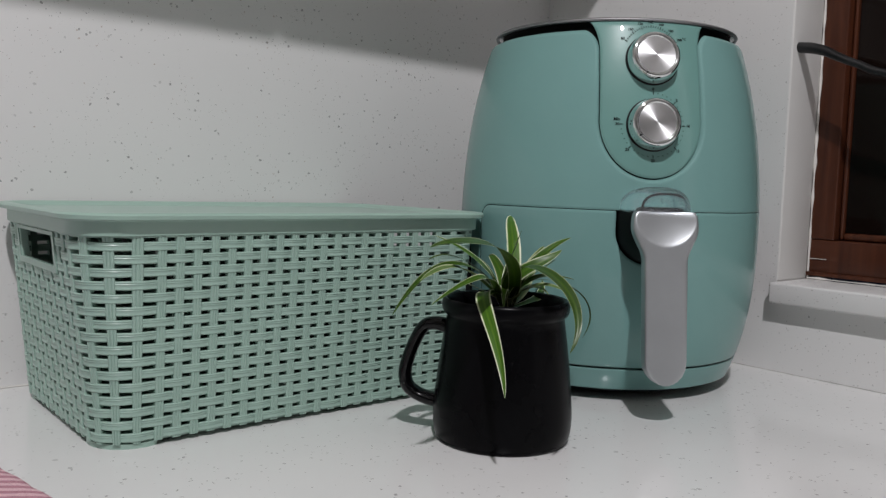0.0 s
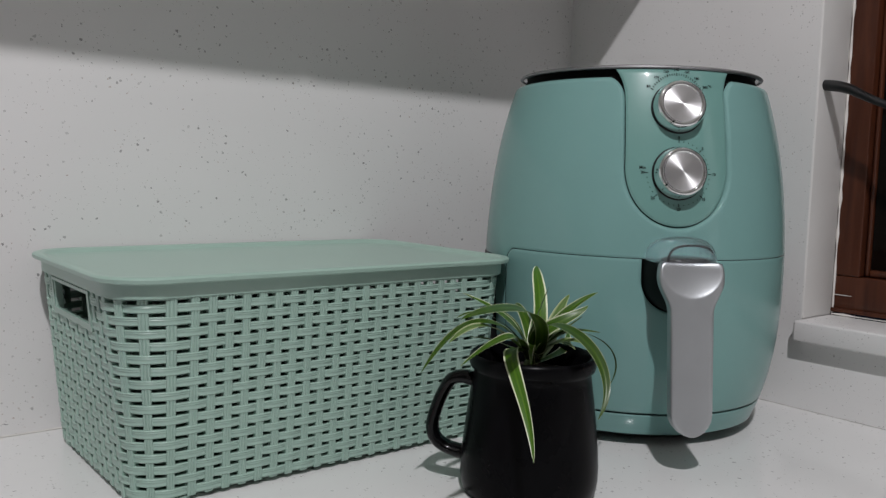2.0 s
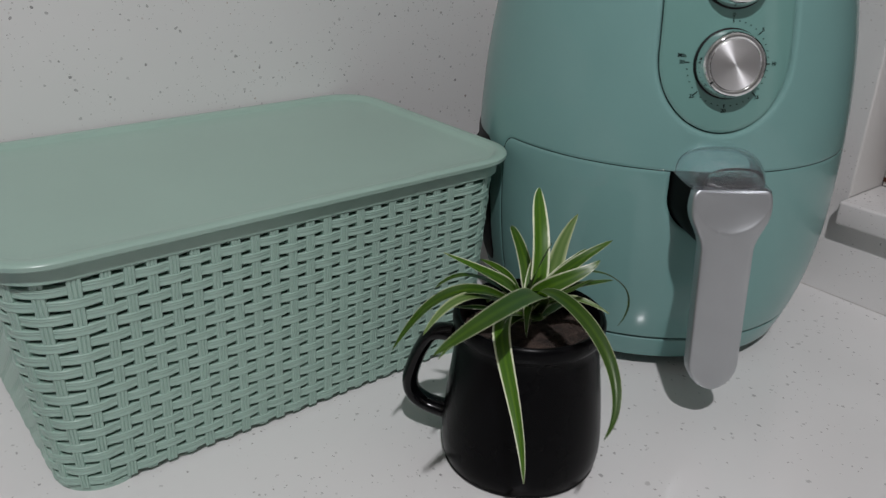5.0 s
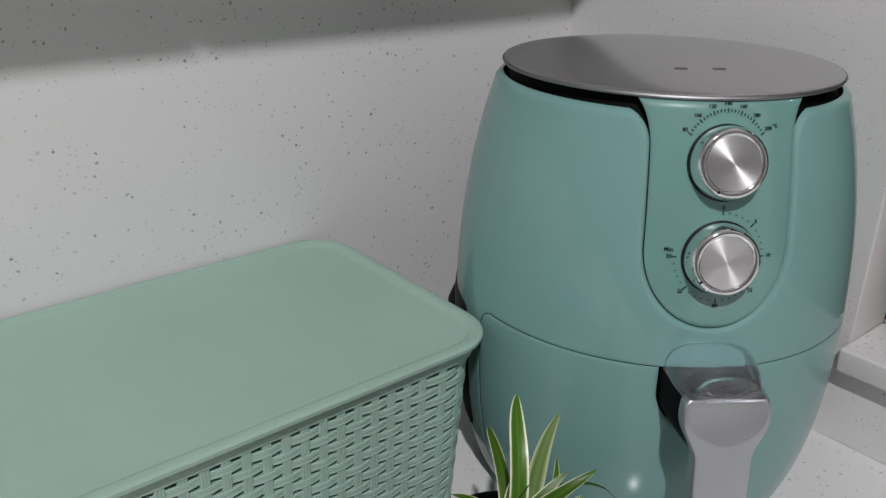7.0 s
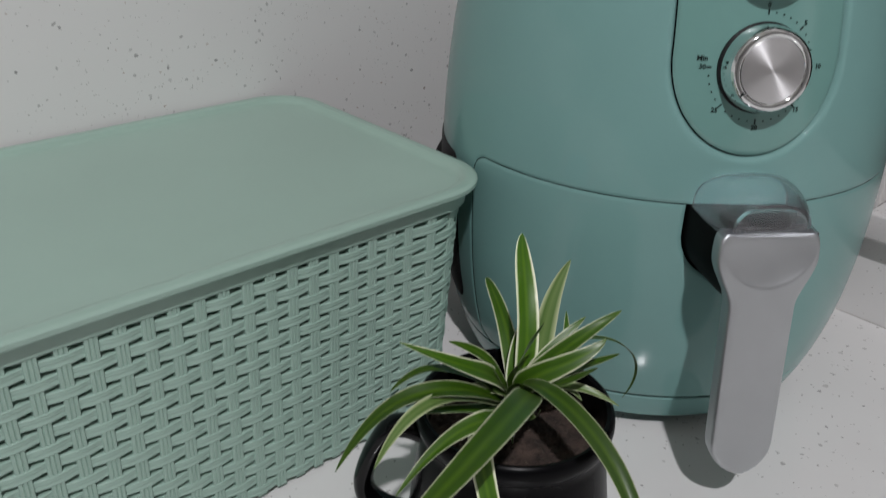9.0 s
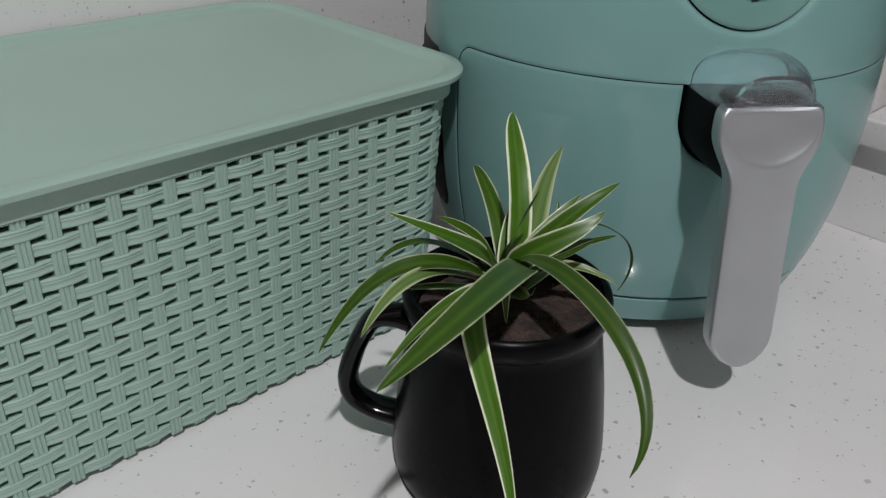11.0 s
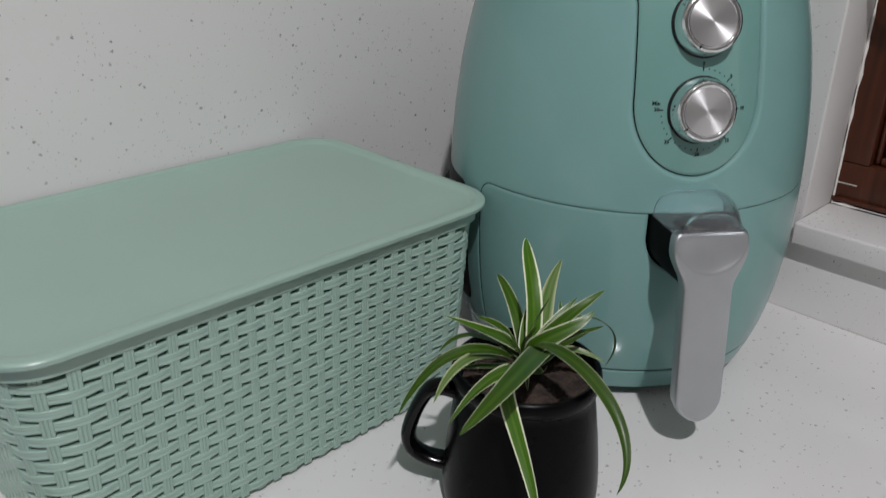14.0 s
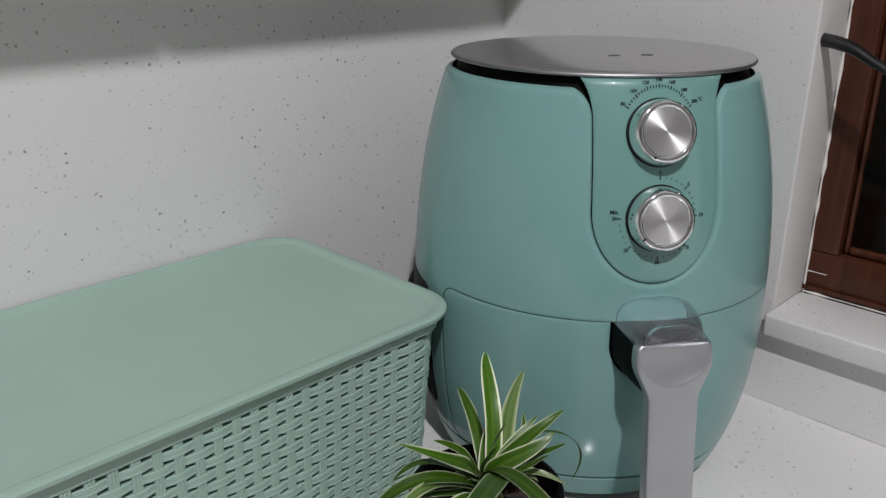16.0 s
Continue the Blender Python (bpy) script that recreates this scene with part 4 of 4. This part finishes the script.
leaf((0.0307, -0.0107, 0.0065), (0.0456, 0.0063, 0.0073), (0.0659, 0.0242, 0.0159), 0.0085, 20)
# leaves over the mouth of the mug
leaf((-0.0045, -0.0010, 0.0133), (0.0108, -0.0289, 0.0500), (0.0347, -0.0307, 0.0545), 0.0110, 35)
leaf((-0.0160, -0.0039, 0.0266), (0.0042, -0.0320, 0.0354), (0.0218, -0.0338, 0.0462), 0.0130, 40)
leaf((-0.0001, -0.0198, 0.0296), (0.0196, -0.0270, 0.0301), (0.0468, -0.0248, 0.0224), 0.0060, 20)
leaf((-0.0082, -0.0257, 0.0291), (0.0034, -0.0303, 0.0306), (0.0081, -0.0408, 0.0402), 0.0070, 30)
leaf((-0.0092, 0.0098, 0.0260), (-0.0282, -0.0202, 0.0370), (-0.0582, 0.0114, 0.0547), 0.0128, -30)
leaf((-0.0250, -0.0100, 0.0320), (-0.0400, 0.0100, 0.0470), (-0.0694, 0.0037, 0.0395), 0.0075, -20)
leaf((-0.0232, -0.0063, 0.0140), (-0.0407, -0.0084, 0.0234), (-0.0591, -0.0001, 0.0263), 0.0075, -20)
# long leaves that arch out over the rim
leaf((-0.0540, -0.0241, 0.0550), (-0.0616, 0.0150, 0.0381), (-0.0903, 0.0147, 0.0017), 0.0110, -25, fold=0.25)
leaf((-0.0446, -0.0133, 0.0400), (-0.0596, 0.0002, 0.0397), (-0.0940, -0.0180, 0.0280), 0.0085, -25, 1)
leaf((-0.0087, -0.0357, 0.0525), (-0.1000, -0.0703, 0.0647), (-0.1294, -0.0712, 0.0549), 0.0140, -10, fold=0.10)
leaf((-0.0561, -0.0452, 0.0406), (-0.0369, -0.0104, 0.0304), (-0.0868, -0.0221, 0.0128), 0.0110, -20)
leaf((-0.0524, -0.0030, 0.0341), (-0.0556, -0.0556, 0.0046), (-0.0745, -0.0792, -0.0367), 0.0120, 5, fold=0.12)
leaf((-0.0213, -0.0175, 0.0641), (-0.0166, -0.1086, 0.0296), (-0.0447, -0.1029, -0.0086), 0.0105, 20, fold=0.2)
leaf((0.0271, 0.0211, 0.0392), (0.0999, -0.0257, 0.0144), (0.0768, -0.0106, -0.0262), 0.0045, 10)
# short young leaves in the middle
leaf((-0.0099, -0.0160, 0.0160), (-0.0160, -0.0260, 0.0080), (-0.0094, -0.0262, 0.0185), 0.0085, 10, 1)
leaf((-0.0080, -0.0100, 0.0180), (-0.0180, -0.0160, 0.0260), (-0.0240, -0.0240, 0.0060), 0.0070, -20)
leaf((-0.0100, -0.0040, 0.0160), (-0.0220, 0.0000, 0.0280), (-0.0380, -0.0040, 0.0240), 0.0090, -30, 1)
leaf((0.0020, 0.0020, 0.0160), (0.0060, 0.0060, 0.0280), (0.0160, 0.0100, 0.0400), 0.0080, 15)
leaf((-0.0120, -0.0120, 0.0160), (-0.0300, -0.0200, 0.0220), (-0.0450, -0.0220, 0.0120), 0.0075, -25)
leaf((0.0040, -0.0140, 0.0200), (0.0120, -0.0260, 0.0260), (0.0220, -0.0450, 0.0160), 0.0060, 30, 1)
leaf((-0.0060, 0.0000, 0.0200), (-0.0120, 0.0060, 0.0350), (-0.0300, 0.0120, 0.0430), 0.0080, -40)
leaf((0.0040, -0.0040, 0.0180), (0.0160, -0.0100, 0.0340), (0.0340, -0.0120, 0.0420), 0.0085, 45)
leaf((0.0040, -0.0120, 0.0180), (0.0120, -0.0200, 0.0240), (0.0140, -0.0300, 0.0140), 0.0060, 30, 1)
part("crown", lathe("crown", [(0.006, -0.008), (0.0062, -0.003), (0.0045, 0.002), (0.002, 0.004)], PALE_LEAF, 14), plant, "pale leaf bases")

# ---- things beside the basket ----
towel = thing("folded_towel", "folded pink striped tea towel lying on the counter", "towel", -0.005, 0.489, 0.0, 9.5)


def slab(name, hx, hy, h, r, mat, amp, seed, z0=0.0):
    rows = [(hx - 0.004, hy - 0.004, r, z0), (hx, hy, r, z0 + h * 0.25), (hx + 0.001, hy + 0.001, r, z0 + h * 0.55), (hx - 0.002, hy - 0.002, r, z0 + h * 0.9), (hx - 0.007, hy - 0.007, r, z0 + h)]
    me = band(name, rows, mat, 120, True, True)
    for v in me.vertices:
        if v.co.z > z0 + 0.001:
            v.co += Vector((noise.noise(v.co * 40 + Vector((seed, 0, 0))), noise.noise(v.co * 40 + Vector((0, seed, 0))), 0.6 * noise.noise(v.co * 30))) * amp
    return me


part("lower_fold", slab("lower_fold", 0.131, 0.125, 0.008, 0.02, PINK_CLOTH, 0.002, 1), towel)
part("upper_fold", slab("upper_fold", 0.130, 0.119, 0.008, 0.02, PINK_CLOTH, 0.002, 4, 0.0068), towel)
pouch = thing("blue_pouch", "small blue cloth pouch lying on the pink towel", "pouch", -0.0165, 0.4975, 0.016, 0)
part("bag", slab("bag", 0.111, 0.061, 0.009, 0.015, BLUE_CLOTH, 0.0015, 7), pouch)
part("strap", loft("strap", [[(x + d, y, z) for d, z in ((-0.006, h), (0.006, h), (0.006, h + 0.003), (-0.006, h + 0.003))] for y, x, h in ((-0.058, 0.0945, 0.0085), (-0.030, 0.0960, 0.0115), (0.0, 0.0980, 0.0130), (0.030, 0.1000, 0.0120), (0.062, 0.1022, 0.0060), (0.085, 0.1032, 0.0008), (0.103, 0.1040, -0.0004))], GREY_STRAP), pouch, "dark grey strap")
